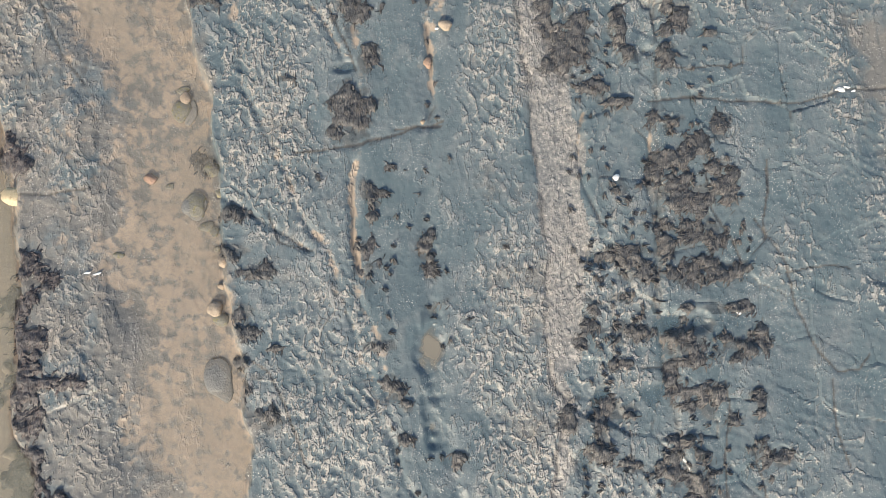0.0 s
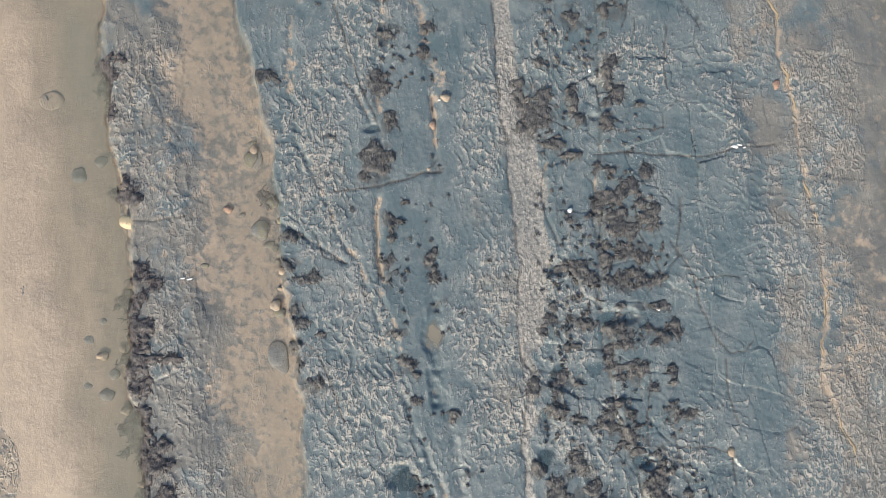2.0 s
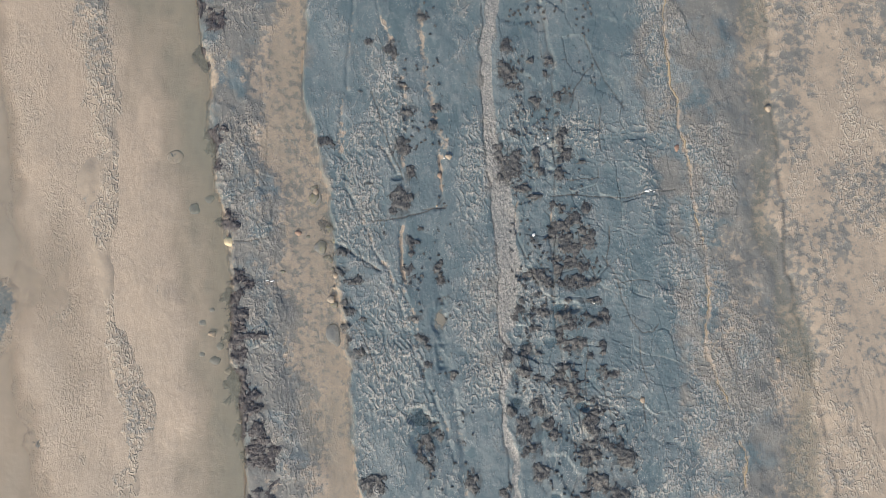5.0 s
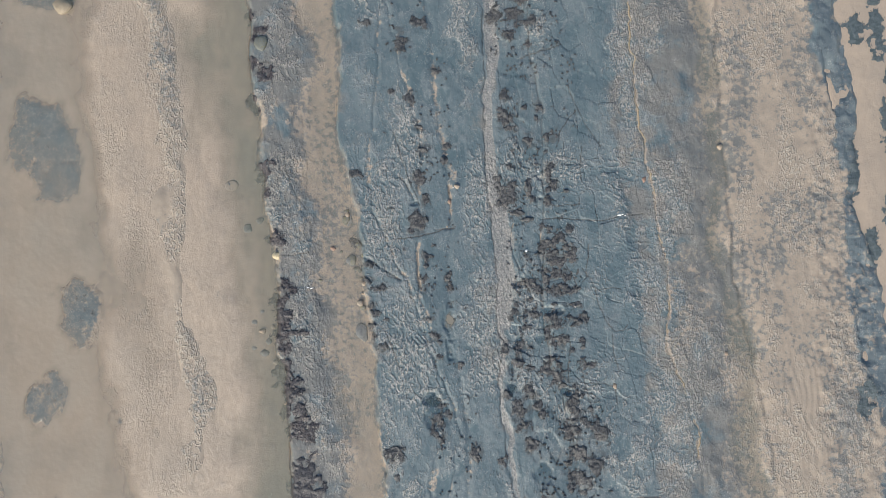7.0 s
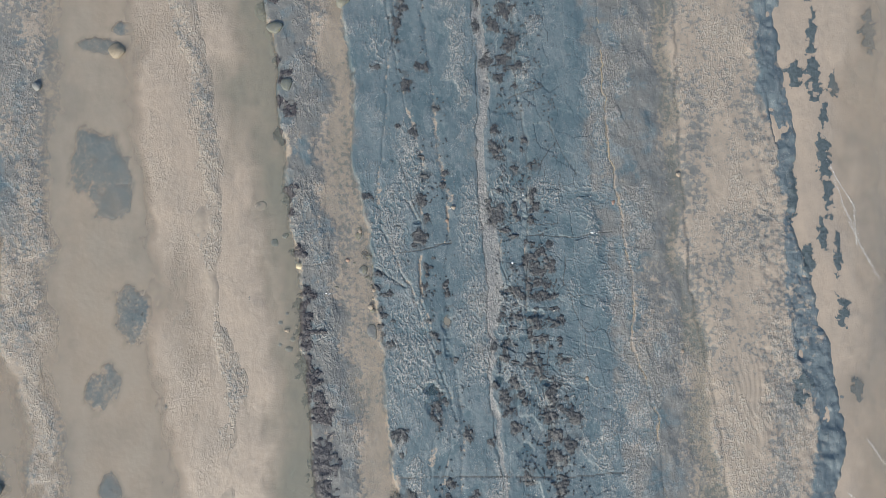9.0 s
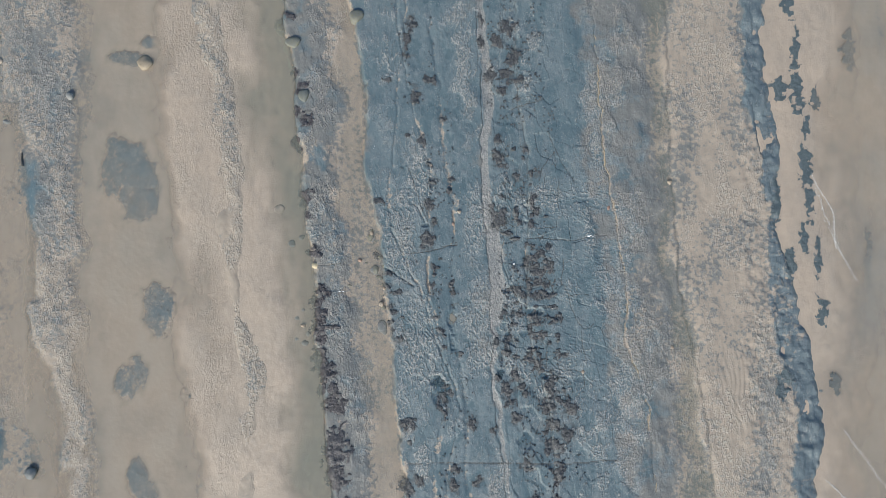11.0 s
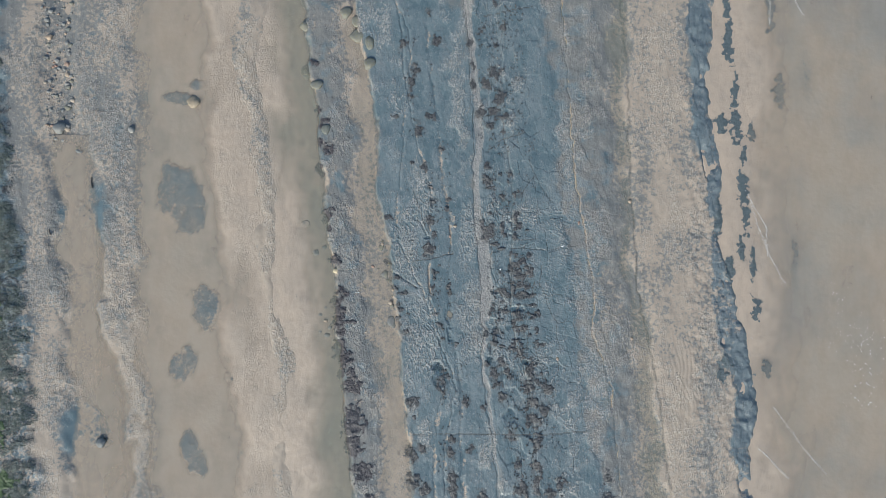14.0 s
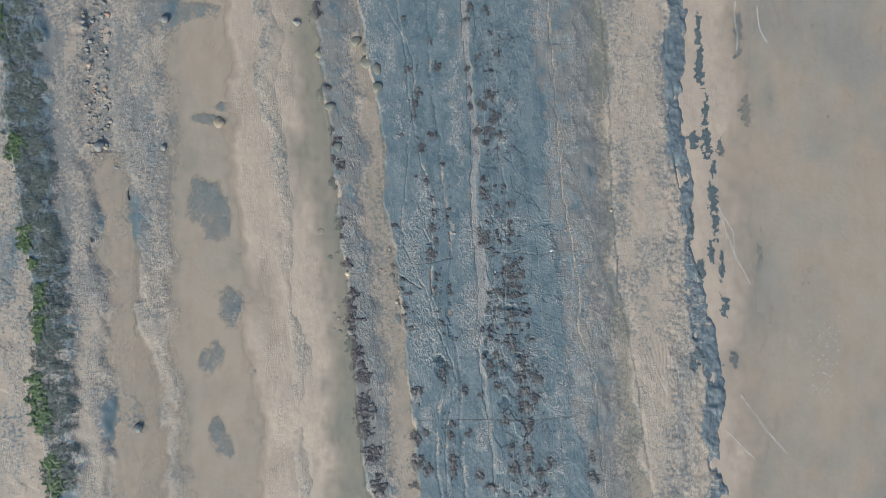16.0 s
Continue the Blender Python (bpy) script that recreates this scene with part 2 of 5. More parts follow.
def foam_material():
    n = Nodes("sea_foam")
    return n.done(Base_Color=(0.8, 0.78, 0.75), Roughness=0.8, Normal=n.bump(n.noise(90, 3), 0.01))


FOAM = foam_material()


def puddle_material(name, col, hide):
    n = Nodes(name)
    n.done(Base_Color=col, Roughness=0.08, IOR=1.33, Normal=n.bump(n.noise(9, 3, 0.5), 0.004))
    both = n.node("ShaderNodeMixShader")
    n.put(both.inputs[0], n.ramp(n.attr("depth"), 0.0, 0.014, 0.0, hide))
    n.put(both.inputs[1], n.node("ShaderNodeBsdfTransparent").outputs[0]), n.put(both.inputs[2], n.shader.outputs[0])
    n.put(n.tree.nodes["Material Output"].inputs[0], both.outputs[0])
    return n.mat


# the clear puddle's blue is reflected sky, given as base colour
PUDDLE_CLEAR = puddle_material("clear_puddle", (0.095, 0.155, 0.19), 0.5)
PUDDLE_SILTY = puddle_material("silty_puddle", (0.28, 0.255, 0.21), 0.85)

# ---- the shape of the shore ----
TABLE = np.random.RandomState(7).rand(4096)


def lattice(i, j, seed):
    return TABLE[(i * 1619 + j * 31337 + seed * 6971 + (i * j % 971) * 53) % 4096]


def value_noise(x, y, seed):
    """Smooth noise from 0 to 1."""
    i, j = np.floor(x).astype(np.int64), np.floor(y).astype(np.int64)
    u, v = x - i, y - j
    u, v = u * u * u * (u * (u * 6 - 15) + 10), v * v * v * (v * (v * 6 - 15) + 10)
    a, b = lattice(i, j, seed), lattice(i + 1, j, seed)
    c, d = lattice(i, j + 1, seed), lattice(i + 1, j + 1, seed)
    return a + (b - a) * u + (c - a) * v + (a - b - c + d) * u * v


def slope_noise(x, y, seed):
    """Smooth noise from -1 to 1, of slopes at the lattice's points: it shows no grid."""
    i, j = np.floor(x).astype(np.int64), np.floor(y).astype(np.int64)
    u, v = x - i, y - j
    fu, fv = u * u * u * (u * (u * 6 - 15) + 10), v * v * v * (v * (v * 6 - 15) + 10)

    def corner(di, dj):
        a = 6.2832 * lattice(i + di, j + dj, seed)
        return np.cos(a) * (u - di) + np.sin(a) * (v - dj)

    low, high = corner(0, 0) * (1 - fu) + corner(1, 0) * fu, corner(0, 1) * (1 - fu) + corner(1, 1) * fu
    return 1.5 * (low * (1 - fv) + high * fv)


def ridged(x, y, seed, sharp):
    """Crest lines from 0 to 1."""
    return np.clip(1 - 1.6 * np.abs(slope_noise(x, y, seed)), 0, 1) ** sharp


def fractal(x, y, seed, octaves=3):
    total, weight, out = 0.0, 1.0, 0.0
    for k in range(octaves):
        out = out + weight * value_noise(x * 2.03 ** k + 5.3 * k, y * 2.03 ** k - 3.7 * k, seed + k)
        total, weight = total + weight, weight * 0.5
    return out / total


def smooth(v):
    v = np.clip(v, 0, 1)
    return v * v * (3 - 2 * v)


def cells(u, v, seed):
    """Jittered cells: each point's cell number, the gap to the next cell and the cell's own random value."""
    i, j = np.floor(u).astype(np.int64), np.floor(v).astype(np.int64)
    near, second, who = np.full(u.shape, 9.0), np.full(u.shape, 9.0), np.zeros(u.shape, np.int64)
    for di in (-1, 0, 1):
        for dj in (-1, 0, 1):
            a, b = i + di, j + dj
            d = np.hypot(a + 0.1 + 0.8 * lattice(a, b, seed) - u, b + 0.1 + 0.8 * lattice(a, b, seed + 1) - v)
            closer = d < near
            second = np.where(closer, near, np.minimum(second, d))
            who = np.where(closer, (a + 500) * 2000 + b + 500, who)
            near = np.where(closer, d, near)
    return who, second - near, lattice(who // 2000, who % 2000, seed + 2)


KNOTS = np.array([-8, -5, -3, -1.5, 0, 1.5, 3, 5, 8, 11], float)
STRIPS = []


def strip(name, edge, blur, rock, rough, dry, sand, bed, joint, warm):
    """A band of the shore, running up and down the beach. edge: x of its left border at the knots; rock, bed: height of
    its rock and of its sand; rough: relief; dry, sand: shares; joint: depth of its joints; warm: how
    brownish rather than blue its rock is."""
    STRIPS.append((name, edge, blur, (rock, rough, dry, sand, bed, joint, warm)))


strip("platform", (-30,) * 10, 0.1, 0.1, 0.04, 0.55, 0.42, -0.1, 0.03, 0.5)
strip("weed_band", (-13.87, -14.38, -14.66, -14.78, -14.88, -15.27, -15.50, -16.01, -16.44, -16.76), 0.14, 0.22, 0.08, 0.2, 0, -0.2, 0.05, 0.2)
strip("barnacle_band", (-13.08, -13.24, -13.37, -13.59, -13.80, -14.07, -14.34, -14.51, -14.93, -15.31), 0.6, 0.1, 0.07, 0.6, 0.4, -0.2, 0, 0.85)
strip("rubble_pool", (-12.09, -12.19, -12.33, -12.45, -12.46, -12.86, -12.96, -13.35, -13.62, -13.85), 0.8, -0.06, 0.05, 0.4, 0.5, -0.08, 0, 1)
strip("mottled_band", (-10.16, -10.28, -10.61, -10.98, -11.26, -11.41, -11.63, -12.21, -12.59, -12.77), 0.7, 0.05, 0.08, 0.55, 0.42, -0.15, 0, 0.8)
strip("weed_pool", (-9.49, -9.72, -10.01, -10.14, -10.20, -10.21, -10.18, -10.15, -10.30, -10.53), 1.5, -0.1, 0.04, 0.3, 0.55, -0.1, 0, 0.7)
strip("sand_bar", (-6.77, -6.93, -7.14, -7.35, -7.54, -7.73, -7.90, -8.09, -8.34, -8.60), 0.9, -0.02, 0.04, 0.5, 0.95, 0, 0, 1)
strip("sand_reef", (-5.38, -5.51, -5.62, -5.77, -5.97, -6.19, -6.40, -6.61, -7.13, -7.38), 0.6, 0.045, 0.08, 0.8, 0.62, 0, 0, 1)
strip("sand_flat", (-4.99, -5.14, -5.26, -5.45, -5.67, -5.77, -5.93, -6.18, -6.48, -6.80), 0.8, -0.03, 0.03, 0.5, 1, 0.005, 0, 1)
strip("murky_pool", (-4.00, -4.18, -4.28, -4.34, -4.51, -4.76, -5.05, -5.45, -5.79, -5.97), 1.6, -0.13, 0.03, 0.3, 0.5, -0.1, 0, 0.7)
strip("weed_ledge", (-2.72, -3.33, -3.50, -3.80, -3.88, -4.11, -4.34, -4.52, -4.87, -5.39), 0.25, 0.08, 0.05, 0.5, 0.05, -0.15, 0.02, 0.65)
strip("channel", (-2.23, -2.48, -2.66, -2.83, -3.00, -3.17, -3.30, -3.48, -3.85, -4.06), 1.0, -0.02, 0.022, 0.4, 0.78, -0.07, 0, 1)
strip("rough_ledge", (-1.14, -1.37, -1.64, -1.74, -1.95, -2.14, -2.51, -2.52, -3.18, -3.69), 0.1, 0.14, 0.055, 0.5, -0.15, -0.2, 0, 0.12)
strip("blue_ledge", (-0.25, -0.60, -0.35, -0.52, -0.80, -0.82, -0.81, -1.32, -1.79, -2.23), 0.12, 0.12, 0.03, 0.2, -0.15, -0.2, 0, 0)
strip("ripple_ledge", (0.73, 0.73, 0.67, 0.09, 0.11, 0.10, 0.03, -0.17, -0.51, -0.78), 0.3, 0.12, 0.055, 0.5, -0.12, -0.2, 0, 0.2)
strip("grit_seam", (1.6, 1.2, 0.94, 0.88, 0.82, 0.68, 0.57, 0.54, 0.33, 0.15), 0.18, 0.1, 0.05, 0.8, -0.1, -0.2, 0, 0.5)
strip("weedy_bed", (1.62, 1.25, 1.06, 1.0, 1.2, 1.06, 0.8, 0.8, 0.55, 0.4), 0.2, 0.13, 0.05, 0.3, -0.15, -0.2, 0.035, 0.05)
strip("slabs", (2.80, 2.56, 2.29, 1.87, 1.81, 1.77, 1.84, 1.50, 1.43, 1.25), 0.1, 0.15, 0.06, 0.42, -0.2, -0.2, 0.024, 0)
strip("pink_ledge", (4.78, 4.43, 3.92, 3.77, 3.74, 3.44, 3.41, 3.25, 2.89, 2.65), 0.3, 0.12, 0.045, 0.75, 0.1, -0.2, 0.018, 0.52)
strip("striped_ledge", (5.37, 5.10, 4.90, 4.45, 4.45, 4.16, 3.95, 3.72, 3.49, 3.27), 0.3, 0.11, 0.05, 0.72, 0.1, -0.2, 0.025, 0.62)
strip("murky_channel", (5.96, 5.70, 5.45, 5.26, 5.13, 5.02, 4.94, 4.84, 4.68, 4.62), 1.3, -0.035, 0.03, 0.3, 0.45, -0.05, 0, 1)
strip("sandy_shelf", (6.95, 6.67, 6.41, 6.18, 5.80, 5.85, 5.61, 5.62, 5.47, 5.28), 0.5, 0.045, 0.04, 0.5, 0.62, -0.1, 0, 1)
strip("outer_slabs", (8.85, 8.8, 8.78, 8.4, 8.26, 8.22, 8.08, 7.76, 7.62, 7.5), 0.3, 0.05, 0.03, 0.05, 0.12, -0.02, 0.012, 0)
strip("weed_sand", (9.6, 9.58, 9.8, 9.5, 8.95, 8.68, 8.56, 8.46, 8.27, 8.2), 0.5, -0.1, 0.02, 0.5, 0.8, 0, 0, 1)
strip("sea", (10.40, 10.42, 10.43, 10.44, 10.42, 10.40, 10.34, 10.28, 10.25, 10.22), 2.6, -0.4, 0.02, 0.5, 0.8, -0.15, 0, 1)


def border(edge, y):
    """x of a border at y: a cubic through the knots."""
    e = np.array(edge, float)
    slope = np.gradient(e, KNOTS)
    k = np.clip(np.searchsorted(KNOTS, y) - 1, 0, len(KNOTS) - 2)
    h = KNOTS[k + 1] - KNOTS[k]
    s = np.clip((y - KNOTS[k]) / h, -0.6, 1.6)
    s2, s3 = s * s, s * s * s
    return (2 * s3 - 3 * s2 + 1) * e[k] + (s3 - 2 * s2 + s) * h * slope[k] + (3 * s2 - 2 * s3) * e[k + 1] + (s3 - s2) * h * slope[k + 1]


EDGE = {name: edge for name, edge, blur, values in STRIPS}
# steps; each row's last number: how strongly shade is coloured in along its foot
SCARPS = (
    ((-0.06, -0.27, -0.06, -0.60, -1.07, -1.78, -1.82, -1.71, -1.53, -2.96), 0.035, 0.05, 0, 0),
    ((-0.25, -0.60, -0.35, -0.52, -0.80, -0.82, -0.81, -1.32, -1.79, -2.23), 0.05, 0.04, 0.03, 0),
    ((0.53, 0.23, 0.16, -0.09, -0.19, -0.15, -0.35, -0.56, -0.92, -1.15), 0.07, 0.06, 0, 0),
    ((5.37, 5.10, 4.90, 4.45, 4.45, 4.16, 3.95, 3.72, 3.49, 3.27), 0.03, 0.04, 0, 0),
    ((6.95, 6.67, 6.41, 6.18, 5.80, 5.85, 5.61, 5.62, 5.47, 5.28), 0.05, 0.05, -0.01, 0.35),
    ((1.6, 1.2, 0.94, 0.88, 0.82, 0.68, 0.57, 0.54, 0.33, 0.15), 0.02, 0.03, 0, 0.55),
    ((2.80, 2.56, 2.29, 1.87, 1.81, 1.77, 1.84, 1.50, 1.43, 1.25), 0.02, 0.03, 0.01, 0.5),
    ((-2.23, -2.48, -2.66, -2.83, -3.00, -3.17, -3.30, -3.48, -3.85, -4.06), 0.02, 0.01, 0, 0.3),
)

CRACKS = []


def crack(wide, deep, *points):
    CRACKS.append((wide, deep, points))


crack(0.014, 0.04, (1.74, 1.25), (2.19, 1.28), (2.55, 1.25), (3.05, 1.23), (3.41, 1.33), (3.91, 1.37))
crack(0.012, 0.03, (1.88, 1.56), (2.1, 1.52), (2.41, 1.55), (2.56, 1.59))
crack(0.013, 0.03, (2.34, 4.07), (2.49, 3.72), (2.73, 3.24), (2.94, 2.94), (3.03, 2.74))
crack(0.013, 0.03, (2.5, 3.55), (2.29, 3.35), (2.14, 3.12), (2.1, 2.77))
crack(0.013, 0.03, (2.62, 2.81), (2.57, 2.3), (2.62, 2.05))
crack(0.013, 0.03, (2.62, 0.2), (2.85, -0.17), (2.94, -0.54), (3.09, -0.91), (3.25, -1.08), (3.45, -1.08), (3.54, -0.95))
crack(0.013, 0.03, (3.21, -1.15), (3.22, -1.52), (3.33, -1.88))
crack(0.013, 0.03, (2.54, -1.76), (2.63, -2.2), (2.75, -2.64), (2.83, -3.03))
crack(0.013, 0.03, (2.64, -2.16), (3.02, -2.18), (3.26, -2.24), (3.31, -2.64))
crack(0.013, 0.03, (2.29, -1.15), (2.35, -1.43), (2.27, -1.76), (2.29, -2.16))
crack(0.013, 0.03, (2.19, 0.62), (2.25, 0.29), (2.41, 0.04), (2.51, -0.21))
crack(0.013, 0.03, (2.72, 0.74), (2.75, 0.45), (2.68, 0.04))
crack(0.013, 0.03, (2.86, -0.25), (3.07, -0.21), (3.4, -0.21))
crack(0.02, 0.04, (-1.27, -4.61), (0.92, -4.58), (2.71, -4.59), (4.14, -4.46))
crack(0.02, 0.04, (0.78, 8.83), (1.51, 9), (2.44, 9.18))
crack(0.02, 0.04, (1.31, 4.7), (1.71, 4.86), (2.22, 4.99))
crack(0.014, 0.03, (-1.36, 3.09), (-1.15, 2.4), (-0.81, 1.55))
crack(0.014, 0.03, (-1.55, 0.3), (-1.47, 0.05), (-1.18, -0.02))
crack(0.014, 0.03, (-3.66, 2.32), (-3.44, 1.77), (-3.23, 1.48))
crack(0.014, 0.03, (-3.79, 0.47), (-3.46, 0.51), (-3.13, 0.54))
crack(0.014, 0.03, (-1.79, -0.89), (-1.54, -1.05), (-1.34, -1.5), (-1.21, -1.86))
crack(0.018, 0.03, (-1.33, 0.82), (-1.11, 0.84), (-0.76, 0.9), (-0.48, 0.98), (-0.27, 1.05), (-0.07, 1.05))
crack(0.014, 0.03, (-0.48, 1.03), (-0.17, 1.06), (-0.05, 1.09))

# joints that sand fills: width and course
JOINTS = (
    (0.035, ((-0.84, 0.73), (-0.84, -0.01), (-0.77, -0.25))),
    (0.03, ((-2.04, 0.49), (-1.74, 0.32), (-1.55, 0.19), (-1.23, 0.0))),
    (0.02, ((1.16, 1.16), (1.13, 0.86), (1.16, 0.51), (1.29, 0.19))),
    (0.03, ((-1.24, 2.15), (-1.11, 2.04), (-0.96, 1.74), (-0.91, 1.63))),
    (0.03, ((-0.21, 1.98), (-0.17, 1.63), (-0.12, 1.22), (-0.25, 1.03))),
    (0.03, ((1.75, 1.1), (1.7, 0.6), (1.78, 0.0), (1.75, -0.4), (1.82, -1.1))),
)

# hollows in the rock: place, half widths, floor; the first few are silty
SILTY = 2
HOLLOWS = (
    (-0.17, -1.06, 0.13, 0.5, 0.095),
    (1.71, 1.91, 0.1, 0.35, 0.1),
    (1.26, -0.09, 0.13, 0.12, 0.1),
    (1.98, -0.64, 0.2, 0.11, 0.11),
    (-0.92, 1.58, 0.11, 0.05, 0.1),
    (1.67, -1.25, 0.14, 0.09, 0.11),
    (1.27, -1.29, 0.08, 0.11, 0.1),
    (1.11, -1.87, 0.07, 0.15, 0.1),
    (2.34, -0.18, 0.07, 0.06, 0.1),
    (-0.56, -2.48, 0.17, 0.13, 0.1),
    (2.24, -2.32, 0.12, 0.07, 0.1),
    (1.11, -2.31, 0.08, 0.15, 0.1),
    (-0.38, -2.8, 0.24, 0.32, 0.1),
    (1.72, -4.06, 0.2, 0.28, 0.1),
    (1.28, -2.19, 0.16, 0.2, 0.1),
)

MOUNDS = (
    (-8.85, 2.88, 0.49, 0.65), (-8.53, 2.17, 0.36, 0.32), (-8.04, -0.65, 0.53, 0.57), (-8.49, -2.45, 0.36, 0.4), (-11.37, -4.64, 0.45, 0.57),
    (-11, -4.99, 0.2, 0.2), (-8.32, -4.91, 0.24, 0.32), (-8, -5.59, 0.2, 0.32), (-8.95, 6.08, 0.53, 0.16), (-8.45, 6.5, 0.28, 0.16),
    (-11.98, 2.25, 0.36, 0.45), (-9.59, 10.07, 0.45, 0.28), (-7.08, -2.94, 0.16, 0.2),
    (-5, -0.36, 0.12, 0.1), (-5.23, 2.97, 0.1, 0.04), (-5.54, 3.49, 0.07, 0.1), (-4.82, 1.99, 0.1, 0.08),
)


# well-worn, ridged parts of the rock: place, half widths, how worn
WORN = (
    (-1.65, 1.75, 0.45, 1.0, 1), (-1.55, 0.85, 0.36, 0.7, 1), (-1.05, -1.4, 0.55, 0.95, 1), (0.36, 1.5, 0.3, 0.7, 0.75), (0.32, -0.6, 0.42, 0.7, 1),
    (0.5, -1.5, 0.4, 0.8, 1), (-3.2, -1.3, 0.35, 1.0, 0.9), (1.38, -0.95, 0.3, 0.7, 0.8), (-3.25, 0.9, 0.25, 0.7, 0.7), (3.1, -1.9, 0.35, 0.7, 0.7),
    (3.5, 1.5, 0.25, 0.9, 0.8), (1.5, -2.3, 0.35, 0.5, 0.8), (2.95, -0.3, 0.3, 0.4, 0.5),
)


def along(x, y, wob, points, reach):
    """Distance to a line through points, for the places within reach of it; elsewhere large."""
    out = np.full(x.shape, 9.0)
    for (ax, ay), (bx, by) in zip(points, points[1:]):
        box = (x > min(ax, bx) - reach) & (x < max(ax, bx) + reach) & (y > min(ay, by) - reach) & (y < max(ay, by) + reach)
        if not box.any():
            continue
        px, py = x[box] + wob[box], y[box] - wob[box]
        s = np.clip(((px - ax) * (bx - ax) + (py - ay) * (by - ay)) / ((bx - ax) ** 2 + (by - ay) ** 2), 0, 1)
        out[box] = np.minimum(out[box], np.hypot(px - ax - s * (bx - ax), py - ay - s * (by - ay)))
    return out


def bend_at(x, y):
    """How far the borders stray to the left at places x, y."""
    return 0.17 * (fractal(x * 0.9, y * 0.8, 3) - 0.5) + 0.17 * (fractal(x * 3.4, y * 2.8, 13, 4) - 0.5)


def ragged_share(x, y):
    return fractal(x * 2.6, y * 3.4, 107, 4)


def shore(x, y):
    """Everything about the shore at places x, y: heights of rock and sand, the shares that colour it, strip and slab numbers."""
    xw = x + bend_at(x, y)
    index = np.full(x.shape, -1)
    value = None
    patchy, fringe = fractal(x * 1.25, y * 0.85, 101, 3) - 0.5, fractal(x * 1.9, y * 1.4, 111, 5) - 0.5
    for k, (name, edge, blur, values) in enumerate(STRIPS):
        if value is None:
            value = [np.full(x.shape, float(v)) for v in values]
            index[:] = 0
            continue
        s = xw - border(edge, y) + 1.4 * min(blur, 0.6) * patchy
        f = smooth(s / blur + 0.5)
        before = STRIPS[k - 1][3]
        slow = smooth((s + (0.2 + min(blur, 0.6)) * fringe) / (max(blur, 0.35) if name not in ("grit_seam", "weedy_bed") else 0.2) + 0.5)
        for c in range(7):
            if values[c] != before[c]:
                value[c] += (values[c] - before[c]) * (slow if c in (2, 3, 6) else f)
        index[s > 0] = k
    rock, rough, dry, sand, bed, joint, warm = value
    sand += 0.35 * smooth((0.5 - y) / 3) * smooth((-9 - x) / 1.5)
    # relief: worn, worm-like ridges drawn out along the beds
    lean = x * 0.97 + y * 0.22
    wx, wy = 0.10 * (fractal(x * 5, y * 5, 21, 2) - 0.5), 0.10 * (fractal(x * 5, y * 5, 31, 2) - 0.5)
    ridge = ridged((lean + wx) * 8.5, (y + wy) * 5.2, 41, 1.3)
    ridge2 = ridged((lean + wx) * 17, (y - wy) * 12, 43, 1.3)
    grain = value_noise(x * 33, y * 30, 47)
    worn = fractal(x * 1.8, y * 1.1, 51, 3)
    lump = fractal(x * 3.2, y * 2.6, 57, 3)
    fray = 0.4 + 0.75 * smooth((fractal(x * 1.1, y * 0.6, 53, 4) - 0.40) / 0.2)
    near = np.zeros(x.shape)
    for px, py, rx, ry, how in WORN:
        near = np.maximum(near, how * smooth(1.5 - np.hypot((x - px) / rx, (y - py) / ry) + 1.2 * patchy))
    fray = fray + (0.42 + 0.75 * near - fray) * smooth((2.5 - np.abs(y)) / 0.8) * smooth((3.8 - np.abs(x)) / 0.5)
    rough = rough * fray
    ribbed = smooth((xw - border(EDGE["slabs"], y)) / 0.5 + 0.2) * smooth((border(EDGE["murky_channel"], y) - xw) / 0.5)
    rib = ridged((x + 2 * wx) * 3.6, (y + 0.25 * x + 1.5 * wy) * 10, 45, 1.5)
    ridge, ridge2 = ridge + (rib - ridge) * 0.75 * ribbed, ridge2 * (1 - 0.4 * ribbed)
    near = smooth((3.4 - np.abs(y)) / 0.8) * smooth((4.6 - np.abs(x)) / 0.6)
    ridge, ridge2 = ridge * (0.45 + 0.55 * near) + 0.2 * (1 - near), ridge2 * near + 0.4 * (1 - near)
    form = 0.48 * ridge + 0.36 * ridge2 + 0.06 * grain + 0.35 * (lump - 0.5) + 0.13
    z = rock + rough * (0.44 * (form - 0.5) + 0.45 * (lump - 0.5)) + 0.05 * (worn - 0.5)
    share = dry + 0.35 * (fray - 0.9) + 0.6 * (worn - 0.5) + 0.25 * (lump - 0.5)
    paleness = smooth((form - (0.86 - 0.62 * share)) / 0.22 + 0.5)
    # joints between the slabs
    bend = 0.10 * (fractal(x * 3, y * 3, 61, 2) - 0.5)
    across = x - border(EDGE["slabs"], y)
    who, gap, own = cells((across + bend) / 0.40, (y + bend + 0.25 * across) / 0.52, 91)
    deep = joint * (1 - smooth(gap / 0.045)) * smooth((fractal(x * 1.7, y * 1.7, 65, 2) - 0.36) / 0.2)
    z += joint * 0.8 * (own - 0.5) - 0.3 * deep
    stain_shade = 0.75 * smooth((deep - 0.012) / 0.01) * smooth((fractal(x * 6, y * 6, 63, 2) - 0.42) / 0.2)
    # pale rims along the joints: their sunlit edges, put into the colour
    rim = np.exp(-((gap - 0.10) / 0.045) ** 2) * np.clip(joint / 0.03, 0, 1) * smooth((fractal(x * 2.3, y * 2.3, 66, 3) - 0.44) / 0.16)
    paleness = np.maximum(paleness, 0.85 * rim)
    # the weed bed's dark crust
    bed_share = smooth((xw - border(EDGE["weed_band"], y)) / 0.2) * smooth((border(EDGE["barnacle_band"], y) - xw) / 0.5)
